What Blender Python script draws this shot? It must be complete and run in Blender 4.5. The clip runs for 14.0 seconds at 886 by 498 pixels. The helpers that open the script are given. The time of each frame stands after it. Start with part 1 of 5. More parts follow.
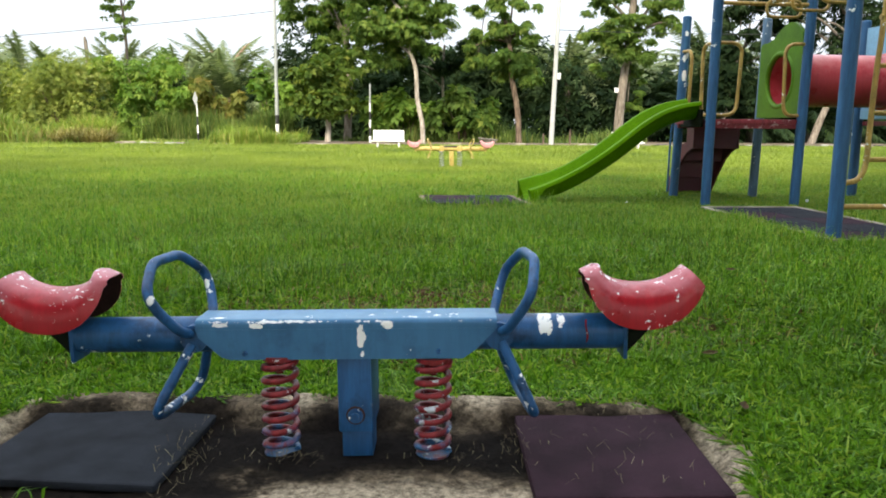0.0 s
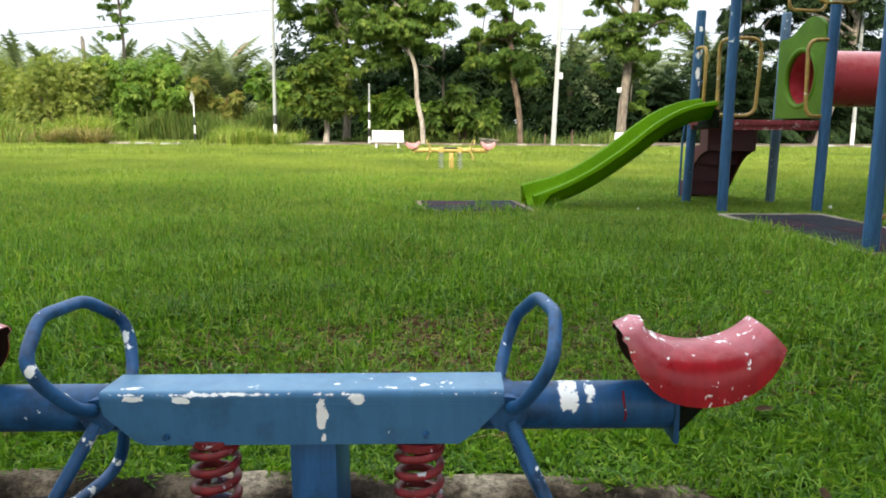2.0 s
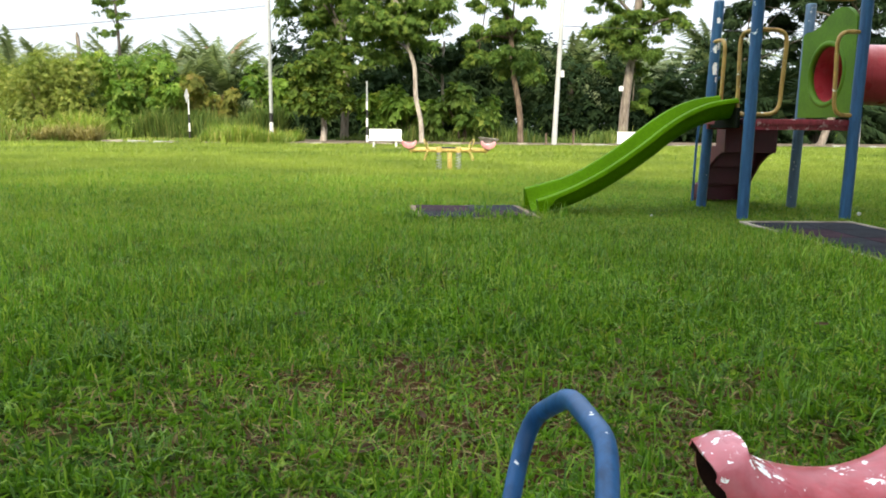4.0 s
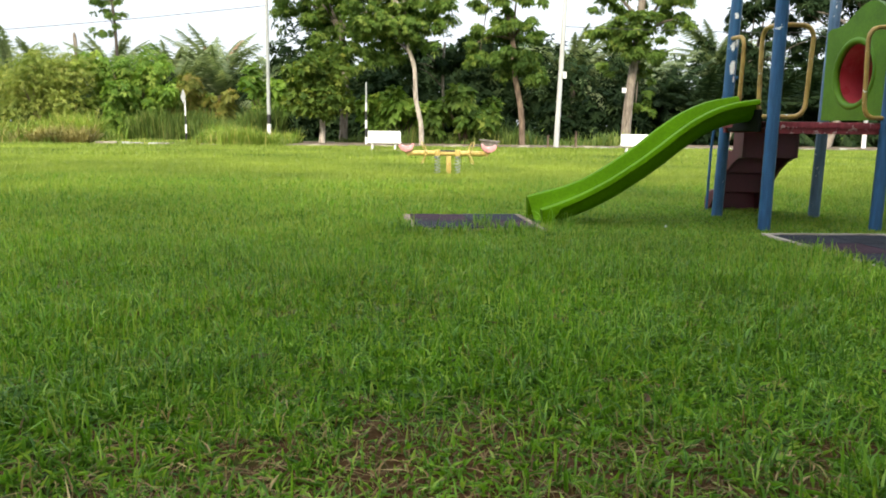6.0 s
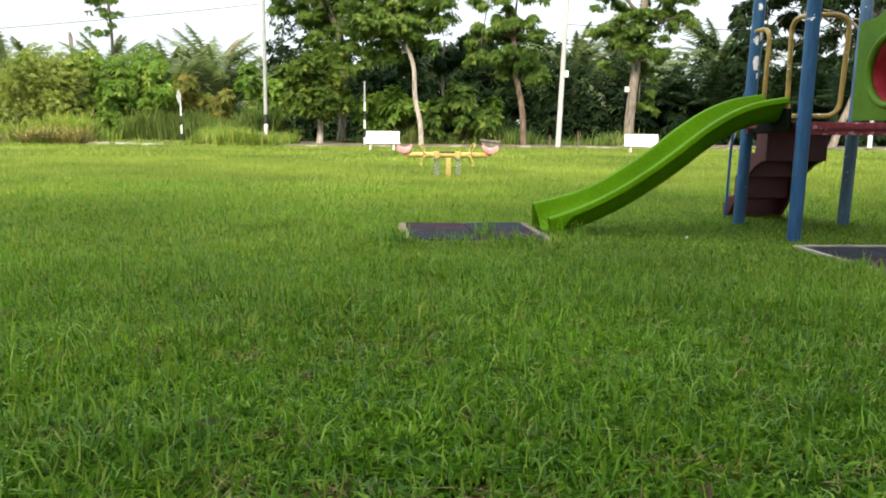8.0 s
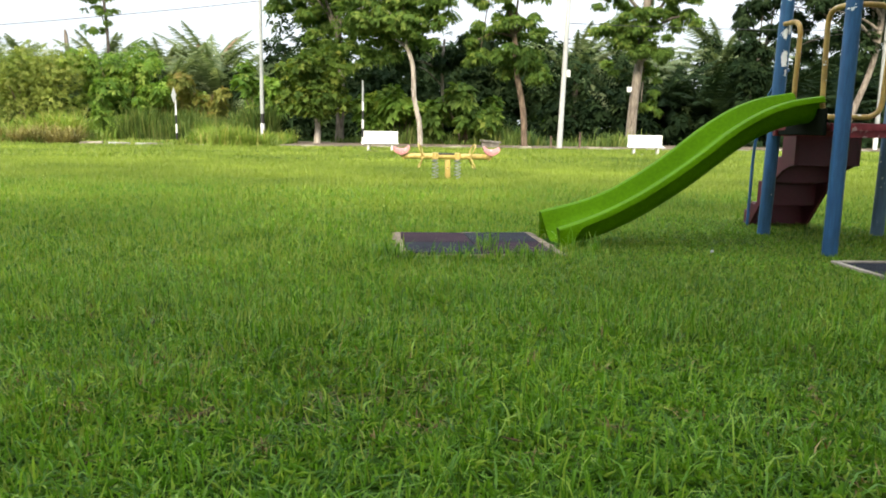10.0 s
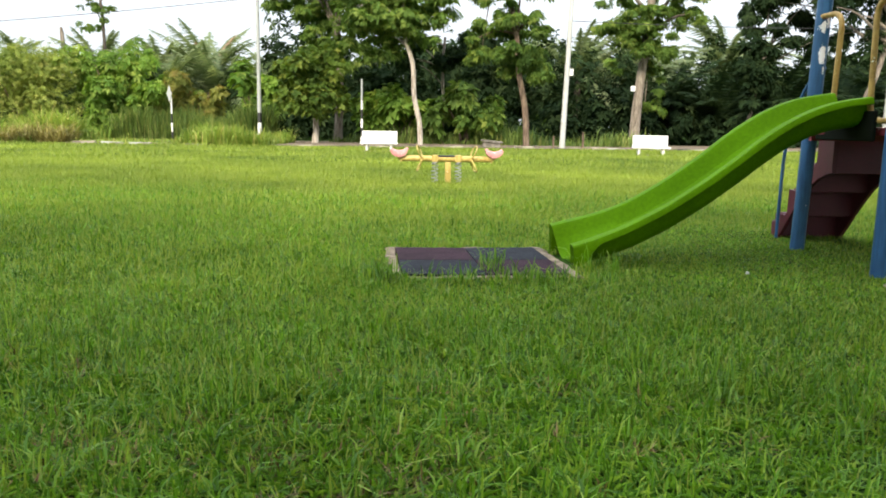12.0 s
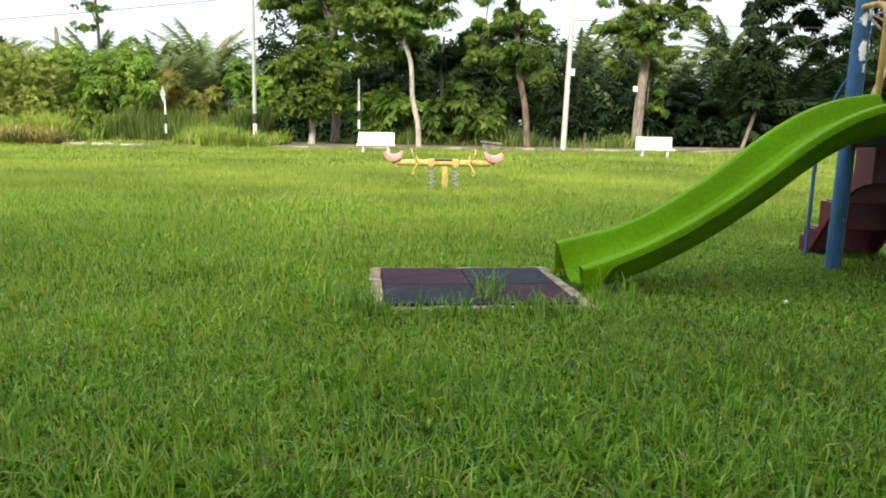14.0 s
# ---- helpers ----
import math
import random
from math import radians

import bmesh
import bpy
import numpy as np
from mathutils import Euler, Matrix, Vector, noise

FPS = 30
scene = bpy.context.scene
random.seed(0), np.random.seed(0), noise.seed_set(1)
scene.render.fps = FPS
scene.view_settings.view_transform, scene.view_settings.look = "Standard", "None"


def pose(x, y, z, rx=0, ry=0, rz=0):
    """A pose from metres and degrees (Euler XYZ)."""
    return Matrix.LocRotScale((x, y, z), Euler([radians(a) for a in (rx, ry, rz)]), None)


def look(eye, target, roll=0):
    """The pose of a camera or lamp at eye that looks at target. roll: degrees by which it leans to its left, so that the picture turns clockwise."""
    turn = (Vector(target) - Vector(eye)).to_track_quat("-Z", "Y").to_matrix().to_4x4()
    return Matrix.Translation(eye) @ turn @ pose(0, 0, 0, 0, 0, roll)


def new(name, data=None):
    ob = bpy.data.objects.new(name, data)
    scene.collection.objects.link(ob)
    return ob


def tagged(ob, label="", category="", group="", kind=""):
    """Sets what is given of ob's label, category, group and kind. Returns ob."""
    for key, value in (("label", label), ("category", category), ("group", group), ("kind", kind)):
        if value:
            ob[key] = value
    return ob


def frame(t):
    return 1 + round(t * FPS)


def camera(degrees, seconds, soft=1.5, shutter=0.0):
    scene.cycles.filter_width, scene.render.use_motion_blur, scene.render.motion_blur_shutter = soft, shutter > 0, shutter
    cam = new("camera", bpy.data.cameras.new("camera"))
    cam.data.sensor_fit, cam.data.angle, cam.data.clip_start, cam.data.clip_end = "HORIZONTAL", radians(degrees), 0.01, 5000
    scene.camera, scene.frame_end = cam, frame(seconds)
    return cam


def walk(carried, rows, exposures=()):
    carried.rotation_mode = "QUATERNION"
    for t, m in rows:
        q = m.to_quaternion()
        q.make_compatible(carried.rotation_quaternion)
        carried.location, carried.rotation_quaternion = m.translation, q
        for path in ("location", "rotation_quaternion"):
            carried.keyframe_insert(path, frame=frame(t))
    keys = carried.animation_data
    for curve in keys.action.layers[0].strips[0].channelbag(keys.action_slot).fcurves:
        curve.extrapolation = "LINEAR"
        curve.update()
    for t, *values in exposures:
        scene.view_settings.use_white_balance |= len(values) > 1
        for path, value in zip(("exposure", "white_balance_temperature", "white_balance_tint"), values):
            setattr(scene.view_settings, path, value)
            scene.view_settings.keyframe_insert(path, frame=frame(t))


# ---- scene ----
cam = camera(59.5, 14.0, soft=1.85)
PATH = [
    (0, (0.048, 0.05, 0.847), (0.023, 2.025, 0.535), 0.5),
    (0.5, (0.057, 0.185, 0.854), (0.032, 2.161, 0.542), 0.5),
    (1, (0.061, 0.32, 0.858), (0.034, 2.295, 0.546), 0.5),
    (1.5, (0.064, 0.468, 0.859), (0.038, 2.444, 0.547), 0.5),
    (2, (0.065, 0.625, 0.86), (0.038, 2.601, 0.548), 0.5),
    (2.5, (0.069, 0.787, 0.863), (0.042, 2.762, 0.55), 0.5),
    (3, (0.071, 0.951, 0.859), (0.046, 2.926, 0.546), 0.7),
    (3.2, (0.073, 1.021, 0.859), (0.048, 2.996, 0.542), 0.7),
    (5.5, (0.12, 1.748, 0.867), (0.093, 3.723, 0.556), 0.7),
    (6, (0.125, 1.895, 0.87), (0.097, 3.87, 0.559), 0.8),
    (6.5, (0.124, 2.044, 0.865), (0.096, 4.02, 0.554), 0.8),
    (7, (0.134, 2.224, 0.871), (0.105, 4.199, 0.56), 0.7),
    (7.5, (0.127, 2.354, 0.882), (0.096, 4.33, 0.571), 0.6),
    (8, (0.13, 2.521, 0.884), (0.101, 4.496, 0.572), 0.7),
    (10.5, (0.124, 3.295, 0.893), (0.097, 5.27, 0.581), 0.9),
    (11, (0.117, 3.455, 0.905), (0.09, 5.43, 0.592), 0.8),
    (11.5, (0.126, 3.629, 0.912), (0.097, 5.604, 0.598), 1.0),
    (12, (0.125, 3.811, 0.922), (0.097, 5.785, 0.607), 1.0),
    (12.5, (0.126, 3.997, 0.93), (0.099, 5.972, 0.615), 1.0),
    (13, (0.145, 4.164, 0.926), (0.115, 6.14, 0.613), 0.9),
    (13.5, (0.157, 4.328, 0.933), (0.129, 6.303, 0.619), 1.0),
    (14, (0.165, 4.49, 0.95), (0.137, 6.465, 0.636), 1.0),
]
walk(cam, [(t, look(eye, target, roll)) for t, eye, target, roll in PATH])

# ---- world and sun ----
SUN_AZ, SUN_EL = radians(197), radians(35)      # azimuth from +y, clockwise: behind the walk, to its left
world = bpy.data.worlds.new("sky")
scene.world = world
world.use_nodes = True
wn, wl = world.node_tree.nodes, world.node_tree.links
sky = wn.new("ShaderNodeTexSky")
sky.sky_type = "NISHITA"
sky.sun_disc = False
sky.sun_elevation, sky.sun_rotation = SUN_EL, SUN_AZ
sky.air_density, sky.dust_density, sky.ozone_density = 1.0, 6.0, 0.6
veil = wn.new("ShaderNodeMix")
veil.data_type = "RGBA"
veil.inputs[0].default_value = 0.8
# bright thin cloud, as overcast skies are: palest at the horizon, two to three times brighter overhead
where = wn.new("ShaderNodeTexCoord")
split = wn.new("ShaderNodeSeparateXYZ")
wl.new(where.outputs["Generated"], split.inputs[0])
rise_ = wn.new("ShaderNodeMath")
rise_.operation, rise_.use_clamp = "MULTIPLY", True
rise_.inputs[1].default_value = 1.0
wl.new(split.outputs[2], rise_.inputs[0])
cloud = wn.new("ShaderNodeMix")
cloud.data_type = "RGBA"
cloud.inputs[6].default_value = (3.5, 3.75, 4.1, 1)
cloud.inputs[7].default_value = (11.9, 12.6, 13.6, 1)
wl.new(rise_.outputs[0], cloud.inputs[0])
wl.new(cloud.outputs[2], veil.inputs[7])
wl.new(sky.outputs[0], veil.inputs[6])
wl.new(veil.outputs[2], wn["Background"].inputs[0])
wn["Background"].inputs[1].default_value = 0.187

sun_data = bpy.data.lights.new("sun", "SUN")
sun_data.energy, sun_data.angle, sun_data.color = 3.7, radians(9.0), (1.0, 0.89, 0.7)
sun = new("sun", sun_data)
sun_way = Vector((math.sin(SUN_AZ) * math.cos(SUN_EL), math.cos(SUN_AZ) * math.cos(SUN_EL), math.sin(SUN_EL)))
sun.matrix_world = look(sun_way * 60, (0, 0, 0))
scene.view_settings.exposure = 0.66


# ---- materials ----
def nodes_of(name, rough=0.6, metal=0.0, spec=0.5):
    mat = bpy.data.materials.new(name)
    mat.use_nodes = True
    n, l = mat.node_tree.nodes, mat.node_tree.links
    b = n["Principled BSDF"]
    b.inputs["Roughness"].default_value = rough
    b.inputs["Metallic"].default_value = metal
    b.inputs["Specular IOR Level"].default_value = spec
    return mat, n, l, b


def coords(n, l, kind="Object"):
    c = n.new("ShaderNodeTexCoord")
    return c.outputs[kind]


def noise_tex(n, l, vec, scale, detail=4.0, rough=0.55):
    t = n.new("ShaderNodeTexNoise")
    t.inputs["Scale"].default_value = scale
    t.inputs["Detail"].default_value = detail
    t.inputs["Roughness"].default_value = rough
    l.new(vec, t.inputs["Vector"])
    return t.outputs["Fac"]


def ramp(n, l, fac, stops):
    r = n.new("ShaderNodeValToRGB")
    while len(r.color_ramp.elements) < len(stops):
        r.color_ramp.elements.new(0.5)
    for e, (p, c) in zip(r.color_ramp.elements, stops):
        e.position = p
        e.color = (*c, 1) if len(c) == 3 else c
    l.new(fac, r.inputs[0])
    return r.outputs[0]


def mix(n, l, fac, a, b, mode="MIX"):
    m = n.new("ShaderNodeMix")
    m.data_type, m.blend_type = "RGBA", mode
    for sock, v in ((m.inputs[0], fac), (m.inputs[6], a), (m.inputs[7], b)):
        if isinstance(v, (int, float)):
            sock.default_value = v
        elif isinstance(v, tuple):
            sock.default_value = (*v, 1)
        else:
            l.new(v, sock)
    return m.outputs[2]


def calc(n, l, op, a, b=None, clamp=False):
    m = n.new("ShaderNodeMath")
    m.operation, m.use_clamp = op, clamp
    for sock, v in zip(m.inputs, (a, b)):
        if v is None:
            continue
        if isinstance(v, (int, float)):
            sock.default_value = v
        else:
            l.new(v, sock)
    return m.outputs[0]


def bump(n, l, b, height, strength=0.3, dist=0.01):
    k = n.new("ShaderNodeBump")
    k.inputs["Strength"].default_value = strength
    k.inputs["Distance"].default_value = dist
    l.new(height, k.inputs["Height"])
    l.new(k.outputs[0], b.inputs["Normal"])


def tint(c, f):
    return tuple(min(1.0, v * f) for v in c)


def plain(name, c, rough=0.6, var=0.25, scale=6.0, fine=90.0, metal=0.0, relief=0.15, spec=0.5):
    """A surface with broad and fine variation of one colour."""
    mat, n, l, b = nodes_of(name, rough, metal, spec)
    v = coords(n, l)
    broad = ramp(n, l, noise_tex(n, l, v, scale), [(0.3, tint(c, 1 - var)), (0.7, tint(c, 1 + var))])
    grain = noise_tex(n, l, v, fine, 3)
    g = ramp(n, l, grain, [(0.35, (0.82, 0.82, 0.82)), (0.65, (1, 1, 1))])
    l.new(mix(n, l, 1.0, broad, g, "MULTIPLY"), b.inputs["Base Color"])
    bump(n, l, b, grain, relief, 0.004)
    return mat


def chipped(name, c, under=(0.86, 0.88, 0.88), amount=0.36, scale=16.0, rough=0.38, spots=(), faded=None, dirt=0.3, edge_z=None, soot=0.0, lit_fade=None, band=None):
    """Old gloss paint: flakes off in patches that show the primer; spots are larger flakes (x, y, z, rx, rz) in the thing's own space."""
    mat, n, l, b = nodes_of(name, rough, 0.0, 0.32)
    v = coords(n, l)
    broad = noise_tex(n, l, v, 3.5, 5)
    base = mix(n, l, broad, tint(c, 0.8), faded or tint(c, 1.2))
    streak = n.new("ShaderNodeMapping")
    streak.inputs["Scale"].default_value = (30, 30, 4)
    l.new(v, streak.inputs[0])
    grime = ramp(n, l, noise_tex(n, l, streak.outputs[0], 1.0, 5, 0.65), [(0.42, (1 - dirt,) * 3), (0.62, (1, 1, 1))])
    base = mix(n, l, 1.0, base, grime, "MULTIPLY")
    if soot:      # blotches of black grime where it is handled
        blot = ramp(n, l, noise_tex(n, l, v, 9.0, 6, 0.68), [(0.5, (1, 1, 1)), (0.64, (1 - soot,) * 3)])
        base = mix(n, l, 1.0, base, blot, "MULTIPLY")
    if lit_fade:      # paler patches growing ragged towards the upper edge: faded paint and painted-in sky sheen
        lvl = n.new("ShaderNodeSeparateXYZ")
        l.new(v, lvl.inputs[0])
        up = calc(n, l, "MULTIPLY", calc(n, l, "SUBTRACT", lvl.outputs[2], lit_fade[1]), lit_fade[2])
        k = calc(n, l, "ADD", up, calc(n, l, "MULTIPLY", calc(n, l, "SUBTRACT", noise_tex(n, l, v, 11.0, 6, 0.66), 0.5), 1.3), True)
        base = mix(n, l, k, base, lit_fade[0])
    if band:      # an older coat showing in patches below a height
        lvl = n.new("ShaderNodeSeparateXYZ")
        l.new(v, lvl.inputs[0])
        old = calc(n, l, "ADD", calc(n, l, "MULTIPLY", calc(n, l, "SUBTRACT", band[0], lvl.outputs[2]), 9.0), calc(n, l, "MULTIPLY", calc(n, l, "SUBTRACT", noise_tex(n, l, v, 13.0, 4), 0.5), 7.0), True)
        base = mix(n, l, old, base, band[1])
    flake = noise_tex(n, l, v, scale, 6, 0.62)
    if lit_fade:      # and flakes mostly there
        flake = calc(n, l, "ADD", flake, calc(n, l, "MULTIPLY", calc(n, l, "SUBTRACT", k, 0.75), 0.11))
    few = noise_tex(n, l, v, scale * 0.22, 2)
    mask = calc(n, l, "GREATER_THAN", calc(n, l, "ADD", flake, calc(n, l, "MULTIPLY", few, 0.35)), 1.0 - amount + 0.17)
    sep = n.new("ShaderNodeSeparateXYZ")
    l.new(v, sep.inputs[0])
    if edge_z is not None:      # knocks and rubs along one edge
        near = calc(n, l, "SUBTRACT", 1.0, calc(n, l, "MULTIPLY", calc(n, l, "ABSOLUTE", calc(n, l, "SUBTRACT", sep.outputs[2], edge_z)), 34.0), True)
        knock = noise_tex(n, l, v, 44.0, 6, 0.72)
        mask = calc(n, l, "MAXIMUM", mask, calc(n, l, "GREATER_THAN", calc(n, l, "MULTIPLY", near, calc(n, l, "ADD", calc(n, l, "MULTIPLY", knock, 0.7), calc(n, l, "MULTIPLY", noise_tex(n, l, v, 9.0, 2), 0.5))), 0.61))
    for x, y, z, rx, rz in spots:
        rag = noise_tex(n, l, v, 55.0, 6, 0.7)
        dx = calc(n, l, "POWER", calc(n, l, "DIVIDE", calc(n, l, "ABSOLUTE", calc(n, l, "SUBTRACT", sep.outputs[0], x)), rx), 3.0)
        dz = calc(n, l, "POWER", calc(n, l, "DIVIDE", calc(n, l, "ABSOLUTE", calc(n, l, "SUBTRACT", sep.outputs[2], z)), rz), 3.0)
        d = calc(n, l, "ADD", calc(n, l, "ADD", dx, dz), calc(n, l, "MULTIPLY", calc(n, l, "SUBTRACT", rag, 0.5), 5.5))
        front = calc(n, l, "LESS_THAN", sep.outputs[1], y)
        mask = calc(n, l, "MAXIMUM", mask, calc(n, l, "MULTIPLY", calc(n, l, "LESS_THAN", d, 0.8), front))
    l.new(mix(n, l, mask, base, under), b.inputs["Base Color"])
    r = calc(n, l, "ADD", calc(n, l, "MULTIPLY", mask, 0.3), calc(n, l, "ADD", calc(n, l, "MULTIPLY", broad, 0.25), rough - 0.1))
    l.new(r, b.inputs["Roughness"])
    bump(n, l, b, calc(n, l, "ADD", calc(n, l, "MULTIPLY", mask, -1.0), calc(n, l, "MULTIPLY", noise_tex(n, l, v, 60), 0.35)), 0.35, 0.002)
    return mat


def foliage(name, dark, light, warm=None, rough=0.5, patch=0.35, through_light=0.35, spec=0.25):
    """Leaves and blades: each one its own shade, with broad patches, and some light coming through."""
    mat, n, l, b = nodes_of(name, rough, 0.0, spec)
    geo = n.new("ShaderNodeNewGeometry")
    own = ramp(n, l, geo.outputs["Random Per Island"], [(0.0, dark), (0.75, light), (1.0, warm or light)])
    v = coords(n, l)
    broad = ramp(n, l, noise_tex(n, l, v, patch, 4), [(0.32, (0.62, 0.68, 0.6)), (0.68, (1.25, 1.2, 1.05))])
    col = mix(n, l, 1.0, own, broad, "MULTIPLY")
    l.new(col, b.inputs["Base Color"])
    tr = n.new("ShaderNodeBsdfTranslucent")
    l.new(mix(n, l, 1.0, col, (1.0, 1.0, 0.55), "MULTIPLY"), tr.inputs[0])
    mx = n.new("ShaderNodeMixShader")
    mx.inputs[0].default_value = through_light
    l.new(b.outputs[0], mx.inputs[1])
    l.new(tr.outputs[0], mx.inputs[2])
    l.new(mx.outputs[0], n["Material Output"].inputs[0])
    return mat


def ground_mat():
    mat, n, l, b = nodes_of("soil_and_thatch", 0.95, 0, 0.03)
    v = coords(n, l)
    # low green growth and dark thatch, with bare brown soil in a worn patch beyond the seesaw
    a = ramp(n, l, noise_tex(n, l, v, 1.3, 6), [(0.3, (0.021, 0.052, 0.007)), (0.7, (0.044, 0.094, 0.012))])
    sep = n.new("ShaderNodeSeparateXYZ")
    l.new(v, sep.inputs[0])
    thatch = ramp(n, l, noise_tex(n, l, v, 11.0, 6, 0.65), [(0.35, (0.6, 0.62, 0.7)), (0.65, (1, 1, 1))])
    a = mix(n, l, 1.0, a, thatch, "MULTIPLY")
    dx = calc(n, l, "MULTIPLY", calc(n, l, "SUBTRACT", sep.outputs[0], 0.15), 0.5)
    dy = calc(n, l, "MULTIPLY", calc(n, l, "SUBTRACT", sep.outputs[1], 3.65), 1.05)
    d = calc(n, l, "ADD", calc(n, l, "MULTIPLY", dx, dx), calc(n, l, "MULTIPLY", dy, dy))
    worn = calc(n, l, "ADD", d, calc(n, l, "MULTIPLY", calc(n, l, "SUBTRACT", noise_tex(n, l, v, 4.0, 6), 0.5), 2.2))
    a = mix(n, l, ramp(n, l, worn, [(0.25, (1, 1, 1)), (0.6, (0, 0, 0))]), a, (0.062, 0.034, 0.014))
    f = noise_tex(n, l, v, 55, 5, 0.7)
    g = ramp(n, l, f, [(0.3, (0.55, 0.55, 0.5)), (0.7, (1.2, 1.2, 1.1))])
    l.new(mix(n, l, 1.0, a, g, "MULTIPLY"), b.inputs["Base Color"])
    bump(n, l, b, f, 0.6, 0.02)
    return mat


def concrete_mat(name, c, stain, scale=2.5, lo=0.42, hi=0.6):
    mat, n, l, b = nodes_of(name, 0.88, 0, 0.3)
    v = coords(n, l)
    wet = ramp(n, l, noise_tex(n, l, v, scale, 6, 0.6), [(lo, stain), (hi, c)])
    f = noise_tex(n, l, v, 70, 6, 0.7)
    g = ramp(n, l, f, [(0.3, (0.72, 0.7, 0.68)), (0.7, (1.1, 1.1, 1.1))])
    l.new(mix(n, l, 1.0, wet, g, "MULTIPLY"), b.inputs["Base Color"])
    bump(n, l, b, f, 0.5, 0.006)
    return mat


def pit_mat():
    """Concrete pit floor: dark brown in a band under the beam, paler at the rim and the near strip."""
    mat, n, l, b = nodes_of("pit_floor_blend", 0.95, 0, 0.08)
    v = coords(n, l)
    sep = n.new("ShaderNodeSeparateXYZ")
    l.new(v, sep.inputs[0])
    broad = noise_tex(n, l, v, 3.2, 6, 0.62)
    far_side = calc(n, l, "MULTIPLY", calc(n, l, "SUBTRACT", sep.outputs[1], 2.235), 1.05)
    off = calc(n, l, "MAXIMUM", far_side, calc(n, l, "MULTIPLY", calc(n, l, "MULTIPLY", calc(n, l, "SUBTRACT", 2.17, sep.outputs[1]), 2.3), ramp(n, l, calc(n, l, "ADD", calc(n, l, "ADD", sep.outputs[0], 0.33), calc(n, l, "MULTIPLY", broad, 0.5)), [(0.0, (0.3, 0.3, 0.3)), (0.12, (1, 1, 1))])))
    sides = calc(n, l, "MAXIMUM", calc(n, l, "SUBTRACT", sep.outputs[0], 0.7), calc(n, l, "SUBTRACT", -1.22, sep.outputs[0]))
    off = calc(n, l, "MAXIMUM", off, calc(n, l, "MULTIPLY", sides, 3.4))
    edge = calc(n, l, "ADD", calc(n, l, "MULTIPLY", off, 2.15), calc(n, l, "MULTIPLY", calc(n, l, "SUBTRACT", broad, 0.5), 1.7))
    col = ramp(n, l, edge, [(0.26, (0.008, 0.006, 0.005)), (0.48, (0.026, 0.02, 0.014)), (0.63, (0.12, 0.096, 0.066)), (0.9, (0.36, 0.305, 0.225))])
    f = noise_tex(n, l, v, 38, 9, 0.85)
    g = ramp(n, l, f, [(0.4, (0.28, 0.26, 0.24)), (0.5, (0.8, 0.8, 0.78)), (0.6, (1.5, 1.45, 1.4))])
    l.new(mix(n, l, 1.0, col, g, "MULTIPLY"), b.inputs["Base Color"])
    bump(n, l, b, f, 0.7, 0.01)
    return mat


def bark_mat(name, dark, light):
    mat, n, l, b = nodes_of(name, 0.9, 0, 0.2)
    v = coords(n, l)
    m = n.new("ShaderNodeMapping")
    m.inputs["Scale"].default_value = (5, 5, 1.2)
    l.new(v, m.inputs[0])
    f = noise_tex(n, l, m.outputs[0], 1.6, 7, 0.65)
    l.new(ramp(n, l, f, [(0.35, dark), (0.6, light)]), b.inputs["Base Color"])
    bump(n, l, b, f, 0.7, 0.05)
    return mat


